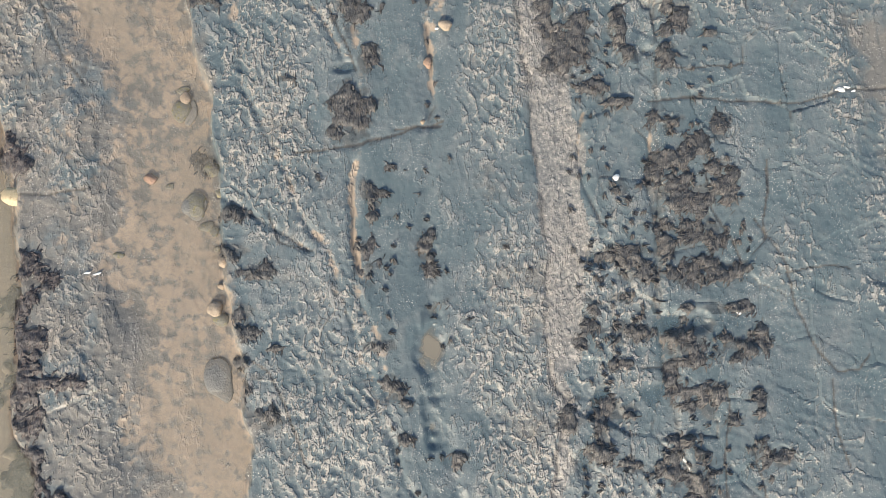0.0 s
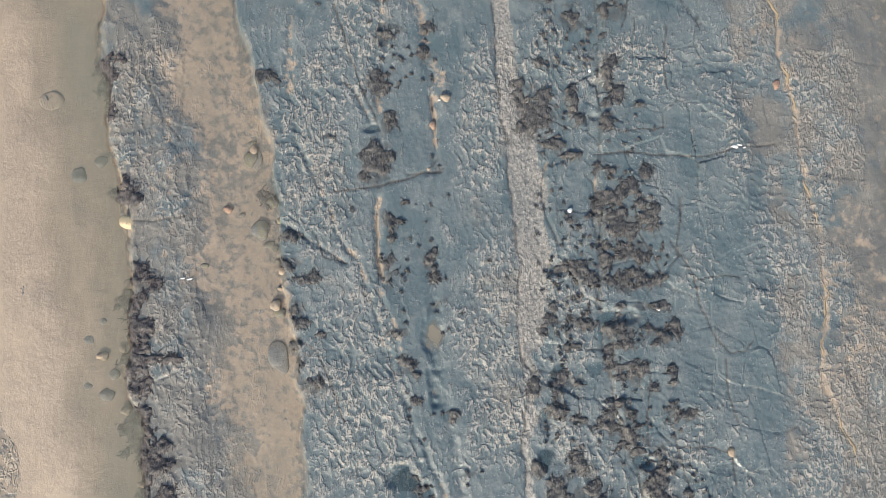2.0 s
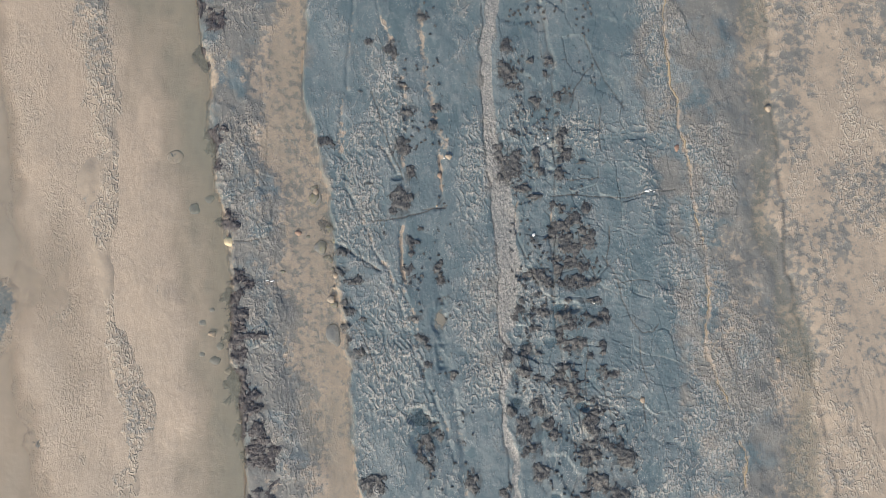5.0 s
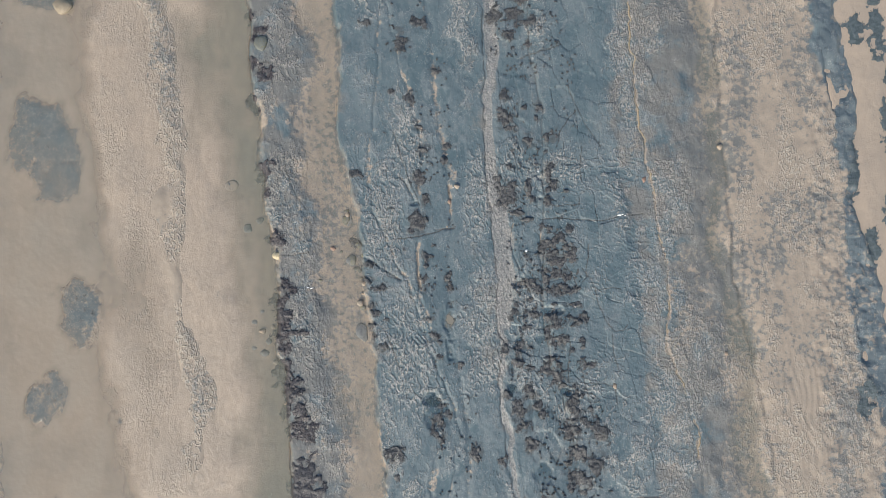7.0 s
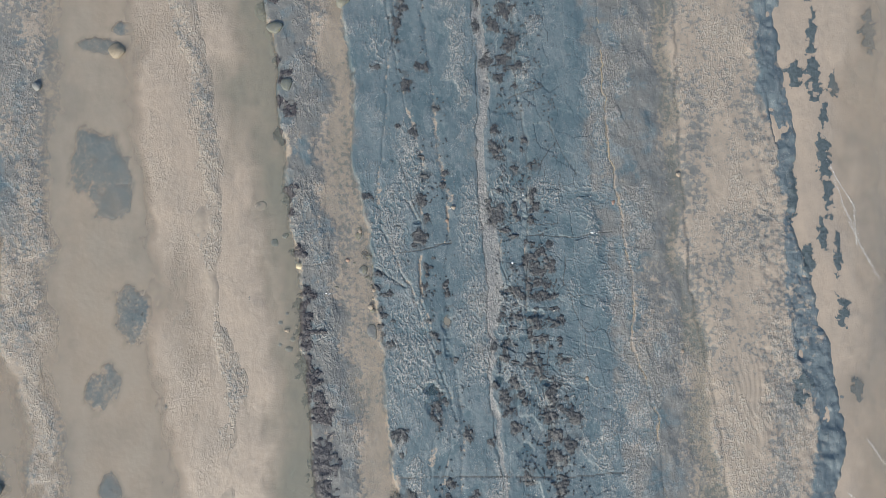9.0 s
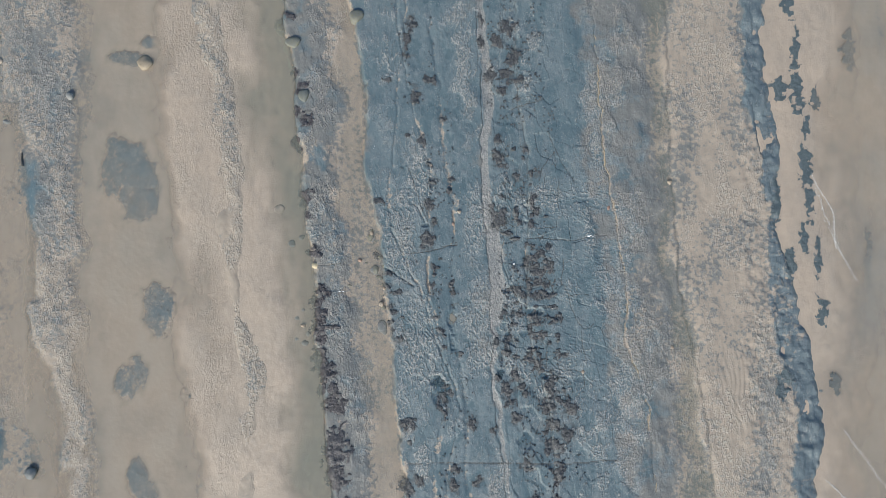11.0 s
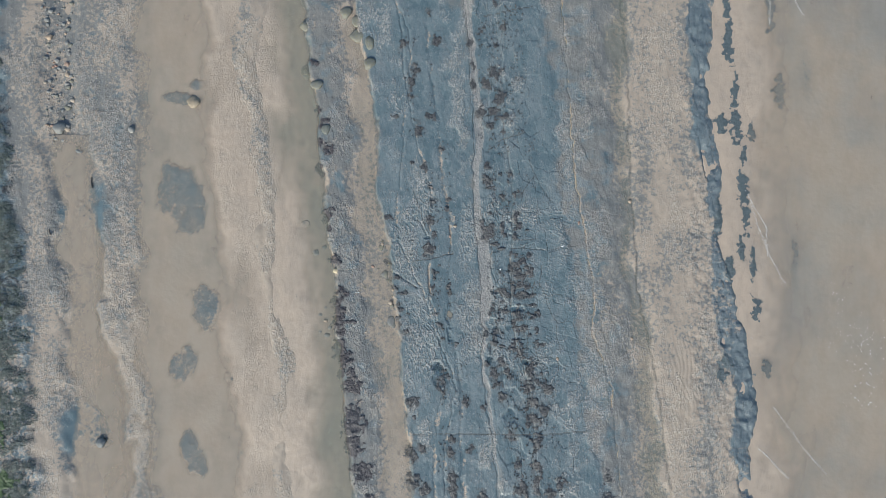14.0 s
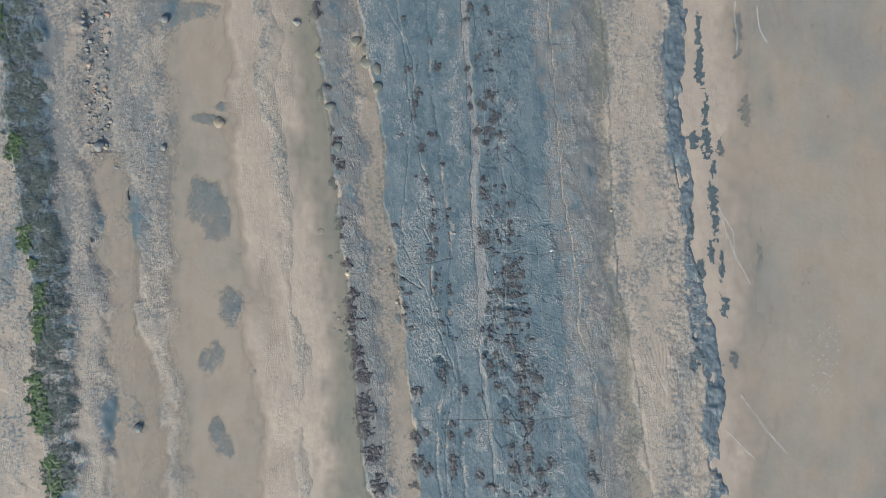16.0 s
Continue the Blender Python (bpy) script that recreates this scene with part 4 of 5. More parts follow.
ledge("platform", "barnacle_band", SHALE, "pale grey rock platform with a weed-grown rough ledge")
ledge("rubble_pool", "mottled_band", SHALE, "rough mottled grey rock ledge with sand in its hollows")
ledge("weed_pool", "sand_flat", SHALE, "low reef of worn rock, partly drowned and sand-covered")
ledge("murky_pool", "channel", SHALE, "narrow grey rock ledge edged with dark seaweed")
ledge("rough_ledge", "ripple_ledge", SHALE, "broad blue-grey shale ledge with pale worn ridges")
ledge("grit_seam", "weedy_bed", SHALE, "blue-grey shale ledge with a gritty sand seam")
ledge("pink_ledge", "sandy_shelf", SHALE, "rough pinkish shale ledge stepping down to a sandy shelf")
ledge("weed_sand", "weed_sand", SHALE, "low rock showing through wet outer sand")


def slab_ledge(strip_name, material, label):
    """A ledge of jointed slabs: each slab is a piece of its own."""
    root = tagged(new("rock_ledge"), label, "rock ledge", "rock ledges along the beach")
    faces = SHOWN & (FACE_STRIP == NUMBER[strip_name])
    face_cell = LAND["cell"][:-1, :-1]
    names, counts = np.unique(face_cell[faces], return_counts=True)
    for c in names[np.argsort(-counts)]:
        mine = faces & (face_cell == c)
        cut_out("slab", (RX, RY), LAND["z"], mine, material, SHARES).parent = root
    return root


slab_ledge("slabs", SHALE, "smooth wet blue shale ledge split into jointed slabs")
slab_ledge("outer_slabs", ROCK_DARK, "wave-worn dark blue slabs along the outer sand")


# ---- water ----
def pool(name, left, right, level, material, label, bottom=-10.0, top=13.0, spare=0.3):
    """A sheet of water over the low ground between two borders."""
    ys = spaced(((bottom, 0.08), (top, 0)))
    lo, hi = min(EDGE[left]) - spare - 1, max(EDGE[right]) + spare + 1
    xs = spaced(((lo, 0.06), (hi, 0)))
    xx, yy = np.meshgrid(xs, ys, indexing="ij")
    land = shore(xx, yy)
    depth = level - np.maximum(land["z"], land["low"])
    inside = (xx > border(EDGE[left], yy) - spare) & (xx < border(EDGE[right], yy) + spare)
    wet = inside & (depth > -0.015)
    faces = wet[:-1, :-1] & wet[1:, :-1] & wet[:-1, 1:] & wet[1:, 1:]
    return tagged(cut_out(name, (xs, ys), np.full(xx.shape, level), faces, material, {"depth": np.maximum(depth, 0)}), label, "water", kind="structure")


pool("water_pool", "rubble_pool", "mottled_band", -0.005, POOL, "shallow beige turbid tide pool on the sand", top=4.8, spare=0.8)
pool("water_pool", "weed_pool", "sand_bar", 0.0, POOL, "still turbid tide pool with drowned weed patches", spare=1.4)
pool("water_pool", "murky_pool", "weed_ledge", -0.002, MURK, "murky grey-green tide pool beside the weed ledge", spare=0.9)
pool("water_pool", "channel", "rough_ledge", 0.012, SHALLOW, "clear shallow channel of sandy water between ledges", spare=0.7)
pool("water_pool", "murky_channel", "sandy_shelf", 0.004, MURK, "shallow silty water channel along a low scarp", spare=0.9)
SX = spaced(((7.0, 0.06), (12, 0.25), (18, 2), (26, 20), (100, 600), (2500, 0)))
SY = spaced(((-2500, 600), (-100, 20), (-12, 1), (-10, 0.08), (13, 1), (15, 20), (100, 600), (2500, 0)))
SXX, SYY = np.meshgrid(SX, SY, indexing="ij")
land = shore(np.clip(SXX, -18, 17), np.clip(SYY, -10, 13))
depth = -0.02 - np.maximum(land["z"], land["low"])
wet = (depth > -0.015) & (SXX > border(EDGE["outer_slabs"], np.clip(SYY, -10, 13)) - 0.1)
water = cut_out("water", (SX, SY), np.full(SXX.shape, -0.02), wet[:-1, :-1] & wet[1:, :-1] & wet[:-1, 1:] & wet[1:, 1:], SEA, {"depth": np.maximum(depth, 0)})
tagged(water, "calm silty brown sea water at the shore", "water", kind="structure")



def puddle(x, y, rx, ry, level, material, label):
    xs, ys = spaced(((x - 1.7 * rx, 0.02), (x + 1.7 * rx, 0))), spaced(((y - 1.5 * ry, 0.025), (y + 1.5 * ry, 0)))
    xx, yy = np.meshgrid(xs, ys, indexing="ij")
    deep = level - shore(xx, yy)["z"]
    wet = (deep > -0.006) & (((xx - x) / (1.6 * rx)) ** 2 + ((yy - y) / (1.45 * ry)) ** 2 < 1)
    faces = wet[:-1, :-1] & wet[1:, :-1] & wet[:-1, 1:] & wet[1:, 1:]
    if faces.any():
        tagged(cut_out("puddle", (xs, ys), np.full(xx.shape, level), faces, material, {"depth": np.maximum(deep, 0)}), label, "puddle", "puddles in the rock")


for x, y, rx, ry, floor in HOLLOWS[:SILTY]:
    puddle(x, y, rx, ry, floor + 0.012, PUDDLE_SILTY, "long silty puddle in a rock channel")
for x, y, rx, ry, floor in HOLLOWS[SILTY:]:
    puddle(x, y, rx, ry, floor + 0.012, PUDDLE_CLEAR, "small clear blue puddle among weedy slabs")

# ---- seaweed ----
DICE = np.random.RandomState(21)


def frond_mesh(name, bx, by, root, way, size, material, floor=-9.0):
    """One mesh of fronds that start at places bx, by, root metres over the rock: each is a tapered, keeled ribbon that sinks to the rock."""
    count, steps = len(bx), 4
    long, wide = size * (0.035 + 0.06 * DICE.rand(count)), size * (0.0022 + 0.0035 * DICE.rand(count) ** 2)
    curl = DICE.normal(0, 13, count)
    cx, cy, way, verts, quads = bx.copy(), by.copy(), way.copy(), [], []
    for k in range(steps):
        f = k / (steps - 1)
        w = wide * (0.55 + 1.1 * np.sin(2.6 * f + 0.25)) * (1 + 0.25 * DICE.normal(0, 1, count))
        top = np.maximum(height(cx, cy), floor) + root * (1 - 0.75 * f * f) + 0.006
        sx, sy = -np.sin(way), np.cos(way)
        for side, drop in ((-1, 0.35), (0, 1.0), (1, 0.35)):
            verts.append(np.stack([cx + side * w * sx, cy + side * w * sy, top - (1 - drop) * 0.009], 1))
        cx, cy = cx + np.cos(way) * long / steps, cy + np.sin(way) * long / steps
        way = way + curl * long / steps
    base = np.arange(count)[:, None] * steps * 3
    for k in range(steps - 1):
        for q in (k * 3, k * 3 + 1):
            quads.append(base + np.array([[q, q + 1, q + 4, q + 3]]))
    return tagged(mesh_of(name, np.stack(verts, 1).reshape(-1, 3), np.concatenate(quads), material, {}), kind="stuff")


def spread_from(seed, mask):
    """The part of a mask that hangs together with the seed."""
    grown = np.zeros(mask.shape, bool)
    grown[seed] = True
    for k in range(400):
        wider = grown.copy()
        wider[1:] |= grown[:-1]
        wider[:-1] |= grown[1:]
        wider[:, 1:] |= grown[:, :-1]
        wider[:, :-1] |= grown[:, 1:]
        wider &= mask
        if (wider == grown).all():
            break
        grown = wider
    return grown


def seaweed(name, x, y, rx, ry, mat, material, label, group, fronds=1500.0, size=1.0, lift=0.0, aim=-2.0, floor=-9.0, most=240, full=0.0, tall=1.0, ragged=1.0):
    """A clump of weed: one lumpy, ragged mat draped over the rock, and loose fronds on it."""
    far = abs(y) > 3.6 or abs(x) > 4.8
    step = float(np.clip(min(rx, ry) / 5, 0.013, 0.03 if far else 0.019))
    xs, ys = np.arange(x - 1.6 * rx - 2 * step, x + 1.6 * rx + 2 * step, step), np.arange(y - 1.6 * ry - 2 * step, y + 1.6 * ry + 2 * step, step)
    xx, yy = np.meshgrid(xs, ys, indexing="ij")
    r = np.hypot((xx - x) / rx, (yy - y) / ry)
    edge = 0.92 + full - r + 2.0 * (fractal(xx * 7, yy * 8, 5, 3) - 0.5) + ragged * (1.2 if far else 0.8) * (fractal(xx * (12 if far else 21), yy * (11 if far else 19), 6, 2) - 0.5)
    edge[[0, -1]], edge[:, [0, -1]] = -1, -1
    mask = spread_from(np.unravel_index(np.argmax(edge - 0.8 * r), edge.shape), edge > 0)
    faces = mask[:-1, :-1] & mask[1:, :-1] & mask[:-1, 1:] & mask[1:, 1:]
    first = np.argwhere(faces)
    if len(first) == 0:
        return None
    faces = spread_from(tuple(first[len(first) // 2]), faces)
    tuft = 0.6 * value_noise(xx * 14, yy * 12, 25) + 0.4 * value_noise(xx * 33, yy * 27, 26)
    body = smooth(edge / 0.5)
    over = lift + tall * (body * (0.004 + 0.04 * tuft ** 1.6) - 0.014 * (1 - body))
    z = np.maximum(height(xx, yy), floor) + over
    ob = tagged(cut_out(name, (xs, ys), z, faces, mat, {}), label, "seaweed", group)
    i, j = np.nonzero(faces)
    count = int(np.clip(len(i) * step * step * fronds, 6, most))
    pick = DICE.randint(len(i), size=count)
    i, j = i[pick], j[pick]
    way = aim + DICE.normal(0, 0.55, count) + np.pi * (DICE.rand(count) < 0.12)
    part = frond_mesh("fronds", xs[i] + step * DICE.rand(count), ys[j] + step * DICE.rand(count), over[i, j], way, size, material, floor)
    part.parent = ob
    return ob


BROWN = "dark brown seaweed clump draped over wet rock"
for group, rows, aim in (
    ("seaweed on the blue ledge", LEDGE_TWO + LEDGE_TWO_LOW + LEDGE_TWO_FAR + LEDGE_TWO_END, -1.5),
    ("seaweed on the jointed slabs", GRIT_TOP + SLAB_TOP + SLAB_MID + SLAB_LOW + SLAB_FAR + SLAB_END, -2.2),
):
    for x, y, rx, ry in rows:
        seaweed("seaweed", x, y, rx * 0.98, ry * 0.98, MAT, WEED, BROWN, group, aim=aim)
for x, y, rx, ry in TUFTS:
    seaweed("seaweed", x, y, rx, ry, MAT, WEED, "small dark seaweed tuft on smooth blue rock", "seaweed tufts", fronds=6000, size=0.7, aim=-0.8, tall=0.6)
for x, y, rx, ry in [(x, y, 1.5 * rx, 1.35 * ry) for x, y, rx, ry in LEDGE_ONE] + list(LEDGE_ONE_FAR):
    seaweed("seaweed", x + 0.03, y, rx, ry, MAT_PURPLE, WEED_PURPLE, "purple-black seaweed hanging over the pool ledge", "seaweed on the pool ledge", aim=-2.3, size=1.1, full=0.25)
for x, y, rx, ry in STREAKS:
    seaweed("seaweed", x, y, rx * 1.15, ry * 1.4, MAT_BLUE, WEED_BLUE, "blue-grey seaweed streak lying on wet sand", "seaweed on the outer sand", fronds=700, aim=1.6, floor=-0.03, full=0.2, tall=0.3, ragged=0.8)
for x, y, rx, ry in MOUNDS:
    seaweed("seaweed", x, y, rx * 0.8, ry * 0.8, MAT_BLUE, WEED_BLUE, "drowned blue-grey weed patch in a tide pool", "drowned weed", fronds=130, size=1.2, aim=1.6, lift=-0.018, tall=0.8, full=-0.1, ragged=1.2)
for x, y, rx, ry in GREEN:
    seaweed("algae", x, y, rx * 1.5, ry * 1.4, MAT_GREEN, ALGAE, "bright green algae at the edge of the weed bed", "green algae", fronds=900, size=1.3, lift=0.03, aim=3.1, full=0.1)


def bed_of_weed(material, share, label):
    """Part of the dense weed bed, as one spread of fronds."""
    ys = -8.6 + 20 * DICE.rand(110)
    a, b = border(EDGE["weed_band"], ys), border(EDGE["barnacle_band"], ys)
    xs = a + (b - a) * (0.05 + 0.85 * DICE.rand(110))
    bx, by = [], []
    for x, y in zip(xs, ys):
        rx, ry = 0.22 + 0.2 * DICE.rand(), 0.14 + 0.14 * DICE.rand()
        count = int(3.5 * rx * ry * share)
        r, turn = np.sqrt(DICE.rand(count)) * 1.15, DICE.rand(count) * 6.283
        bx.append(x + rx * r * np.cos(turn)), by.append(y + ry * r * np.sin(turn))
    bx, by = np.concatenate(bx), np.concatenate(by)
    keep = fractal(bx * 7, by * 10, 5, 3) > 0.42
    bx, by = bx[keep], by[keep]
    way = 0.3 + DICE.normal(0, 0.75, len(bx)) + np.pi * (DICE.rand(len(bx)) < 0.35)
    return tagged(frond_mesh("weed_bed", bx, by, 0.006 + 0.03 * DICE.rand(len(bx)), way, 1.9, material), label, "seaweed")


def small_tufts(x, y, wide, tall, count, label):
    """A scatter of short comma-like tufts, each a handful of fronds that lie together."""
    cx, cy = x + wide * (2 * DICE.rand(count) - 1), y + tall * (2 * DICE.rand(count) - 1)
    keep = fractal(cx * 2.5, cy * 2, 15, 3) > 0.47
    cx, cy = np.repeat(cx[keep], 9), np.repeat(cy[keep], 9)
    way = np.repeat(-0.7 + DICE.normal(0, 0.6, keep.sum()), 9) + DICE.normal(0, 0.25, len(cx))
    cx, cy = cx + DICE.normal(0, 0.009, len(cx)), cy + DICE.normal(0, 0.007, len(cx))
    return tagged(frond_mesh("loose_fronds", cx, cy, 0.004 + 0.016 * DICE.rand(len(cx)), way, 0.75, WEED), label, "seaweed")


for y in (-6.0, -3.6, -1.2, 1.2, 3.6, 6.0, 8.6):
    for edge, off, wide, count in (("slabs", -0.42, 0.34, 110), ("slabs", 0.3, 0.45, 80), ("blue_ledge", 0.35, 0.4, 45)):
        small_tufts(border(EDGE[edge], np.array([y]))[0] + off, y, wide, 1.25, count, "thin scatter of short dark tufts over rock")
bed_of_weed(WEED_GREY, 1000, "dense grey-green seaweed bed over a rock ledge")
bed_of_weed(WEED, 170, "dense blackish seaweed among the grey-green bed")


# ---- stones ----
def stone_mesh(seed, flat=0.6):
    """A worn, lumpy cobble about one unit across its half axes."""
    d = np.random.RandomState(seed)
    push = d.normal(0, 1, (5, 3))
    bm = bmesh.new()
    bmesh.ops.create_icosphere(bm, subdivisions=3, radius=1.0)
    for v in bm.verts:
        p = v.co.copy()
        f = 1.0
        for k in range(5):
            q = Vector(push[k]).normalized()
            f -= 0.22 * max(0.0, p.dot(q) - 0.62 - 0.05 * k)
        f += 0.10 * noise.noise(p * 1.4 + Vector((seed, 0, 0))) + 0.09 * noise.noise(p * 3.3 + Vector((0, seed, 0))) + 0.03 * noise.noise(p * 8)
        f += 0.34 * noise.noise(p * 0.9 + Vector((seed * 3, seed, 0)))
        v.co = Vector((p.x * f, p.y * f, p.z * f * flat))
    for f in bm.faces:
        f.smooth = True
    me = bpy.data.meshes.new("stone")
    bm.to_mesh(me)
    bm.free()
    return me


SHAPES = [stone_mesh(k) for k in range(8)]
MADE = {}


def stone(name, x, y, rx, ry, material, label, group="", shape=None, sink=0.25, tall=1.0, level=None):
    shape = DICE.randint(8) if shape is None else shape
    key = (shape, material.name)
    if key not in MADE:
        MADE[key] = SHAPES[shape].copy()
        MADE[key].materials.append(material)
    ob = new(name, MADE[key])
    half = 0.6 * min(rx, ry) * tall
    z = float(height([x], [y])[0]) if level is None else level
    ob.matrix_world = Matrix.Translation((x, y, z + half * (1 - 2 * sink))) @ Matrix.Rotation(DICE.rand() * 0.6 - 0.3, 4, "Z") @ Matrix.Diagonal((rx, ry, min(rx, ry) * tall, 1))
    return tagged(ob, label, "stone", group)


stone("cobble", -4.29, -0.92, 0.11, 0.08, STONE_GREY, "grey cobble drowned in a murky pool", "drowned cobbles", sink=0.3, tall=0.8, level=-0.075)
stone("cobble", -4.16, -0.69, 0.07, 0.07, STONE_GREY, "grey cobble drowned in a murky pool", "drowned cobbles", sink=0.3, tall=0.8, level=-0.075)
stone("cobble", -4.41, -1.02, 0.07, 0.06, STONE_GREY, "grey cobble drowned in a murky pool", "drowned cobbles", sink=0.3, tall=0.8, level=-0.075)
stone("cobble", -4.08, -1.56, 0.1, 0.08, STONE_GREY, "grey cobble drowned in a murky pool", "drowned cobbles", sink=0.3, tall=0.8, level=-0.075)
stone("cobble", -4.3, -1.45, 0.07, 0.07, STONE_GREY, "grey cobble drowned in a murky pool", "drowned cobbles", sink=0.3, tall=0.8, level=-0.075)
stone("cobble", -4.22, -0.51, 0.07, 0.05, STONE_GREY, "grey cobble drowned in a murky pool", "drowned cobbles", sink=0.3, tall=0.8, level=-0.075)
stone("cobble", -3.99, -1.33, 0.07, 0.07, STONE_GREY, "grey cobble drowned in a murky pool", "drowned cobbles", sink=0.3, tall=0.8, level=-0.075)
stone("cobble", -4.47, 1.06, 0.1, 0.1, STONE_GREY, "grey cobble drowned in a murky pool", "drowned cobbles", sink=0.3, tall=0.8, level=-0.075)
stone("cobble", -4.64, 0.06, 0.07, 0.06, STONE_GREY, "grey cobble drowned in a murky pool", "drowned cobbles", sink=0.3, tall=0.8, level=-0.075)
stone("cobble", -4.06, 1.48, 0.07, 0.1, STONE_GREY, "grey cobble drowned in a murky pool", "drowned cobbles", sink=0.3, tall=0.8, level=-0.075)
stone("cobble", -4.22, 1.23, 0.08, 0.07, STONE_GREY, "grey cobble drowned in a murky pool", "drowned cobbles", sink=0.3, tall=0.8, level=-0.075)
stone("cobble", -2.37, 1.43, 0.06, 0.04, STONE_ALGAE, "grey-brown cobble in the shallow channel", "cobbles in the channel", sink=0.35, tall=0.6)
stone("cobble", -2.38, 1.25, 0.08, 0.11, STONE_ALGAE, "grey-brown cobble in the shallow channel", "cobbles in the channel", sink=0.35, tall=0.6)
stone("cobble", -2.25, 0.39, 0.1, 0.12, STONE_ALGAE, "grey-brown cobble in the shallow channel", "cobbles in the channel", sink=0.35, tall=0.6)
stone("cobble", -2.15, 0.21, 0.07, 0.05, STONE_ALGAE, "grey-brown cobble in the shallow channel", "cobbles in the channel", sink=0.35, tall=0.6)
stone("cobble", -2.91, -0.04, 0.05, 0.03, STONE_ALGAE, "grey-brown cobble in the shallow channel", "cobbles in the channel", sink=0.35, tall=0.6)
stone("cobble", -2.08, 0.16, 0.04, 0.05, STONE_ALGAE, "grey-brown cobble in the shallow channel", "cobbles in the channel", sink=0.35, tall=0.6)
stone("cobble", -2.05, 0.01, 0.03, 0.03, STONE_ALGAE, "grey-brown cobble in the shallow channel", "cobbles in the channel", sink=0.35, tall=0.6)
stone("cobble", -2.48, 0.57, 0.04, 0.03, STONE_ALGAE, "grey-brown cobble in the shallow channel", "cobbles in the channel", sink=0.35, tall=0.6)
stone("cobble", -2, 0.49, 0.04, 0.04, STONE_ALGAE, "grey-brown cobble in the shallow channel", "cobbles in the channel", sink=0.35, tall=0.6)
stone("cobble", -2.12, 0.72, 0.08, 0.07, STONE_ALGAE, "grey-brown cobble in the shallow channel", "cobbles in the channel", sink=0.35, tall=0.6)
stone("cobble", -2.01, -0.61, 0.07, 0.07, STONE_ALGAE, "grey-brown cobble in the shallow channel", "cobbles in the channel", sink=0.35, tall=0.6)
stone("pebble", -3.81, 0.48, 0.11, 0.08, STONE_WHITE, "cream speckled rounded stone beside the pool ledge")
stone("pebble", -2.65, 0.64, 0.06, 0.05, STONE_RED, "rusty red pebble lying in a wet hollow")
stone("pebble", -2.35, 1.35, 0.05, 0.07, STONE_TAN, "tan rounded pebble on wet rock")
stone("flat_stone", -2.31, 1.22, 0.06, 0.12, STONE_GREY, "flat grey stone lying in the shallow channel", tall=0.35)
stone("flat_stone", -2.26, 0.39, 0.11, 0.12, STONE_GREY, "flat grey stone lying in the shallow channel", tall=0.35)
stone("pebble", -1.98, -0.11, 0.05, 0.05, STONE_TAN, "tan rounded pebble on wet rock")
stone("pebble", -2.06, -0.52, 0.07, 0.07, STONE_TAN, "tan rounded pebble on wet rock")
stone("pebble", -2, -0.32, 0.04, 0.03, STONE_TAN, "tan rounded pebble on wet rock")
stone("shell", 3.4, 1.33, 0.04, 0.02, SHELL, "small white shell on wet blue rock")
stone("pebble", 3.24, -2.22, 0.04, 0.06, STONE_TAN, "tan rounded pebble on wet rock")
stone("shell", 1.43, 0.58, 0.03, 0.03, SHELL, "small white shell on wet blue rock")
stone("pebble", -0.03, 1.95, 0.06, 0.05, STONE_TAN, "tan rounded pebble on wet rock")
stone("pebble", -0.18, 1.62, 0.04, 0.05, STONE_RED, "rusty red pebble lying in a wet hollow")
stone("pebble", -0.23, 1.09, 0.02, 0.02, STONE_TAN, "tan rounded pebble on wet rock")
stone("pebble", -4.12, -1.1, 0.07, 0.06, STONE_TAN, "tan rounded pebble on wet rock")
stone("pebble", -3.9, -1.02, 0.04, 0.06, STONE_TAN, "tan rounded pebble on wet rock")
stone("pebble", -3.84, -1.75, 0.06, 0.06, STONE_TAN, "tan rounded pebble on wet rock")
stone("pebble", -3.6, -2.61, 0.07, 0.04, STONE_RED, "rusty red pebble lying in a wet hollow")
stone("pebble", 3.94, 2.09, 0.04, 0.06, STONE_RED, "rusty red pebble lying in a wet hollow")
stone("pebble", 5.61, 2.83, 0.06, 0.07, STONE_TAN, "tan rounded pebble on wet rock")
stone("pebble", 5.63, -1.57, 0.04, 0.04, STONE_TAN, "tan rounded pebble on wet rock")
stone("flat_stone", -2.03, -1.11, 0.12, 0.21, STONE_GREY, "flat grey stone lying in the shallow channel", tall=0.35)
stone("shell", 2.44, -0.58, 0.02, 0.02, SHELL, "small white shell on wet blue rock")
stone("shell", 1.7, 2.26, 0.02, 0.02, SHELL, "small white shell on wet blue rock")
stone("boulder", -8.59, 5.92, 0.22, 0.22, STONE_BUFF, "rough buff boulder standing in a tide pool", sink=0.3)
stone("boulder", -10.67, 9.75, 0.16, 0.16, STONE_GREY, "grey boulder on the rough shore", sink=0.2)
stone("boulder", -13, 9.88, 0.08, 0.1, STONE_GREY, "grey boulder on the rough shore", sink=0.2)
stone("boulder", -10.55, 4.99, 0.1, 0.12, STONE_GREY, "grey boulder on the rough shore", sink=0.2)
stone("boulder", -12.9, 5.02, 0.2, 0.18, STONE_GREY, "grey boulder on the rough shore", sink=0.2)
stone("boulder", -12.26, 4.28, 0.14, 0.08, STONE_GREY, "grey boulder on the rough shore", sink=0.2)
stone("boulder", -11.1, -4.99, 0.16, 0.16, STONE_GREY, "grey boulder on the rough shore", sink=0.2)
stone("boulder", -5.85, 9.67, 0.16, 0.12, STONE_GREY, "grey boulder on the rough shore", sink=0.2)
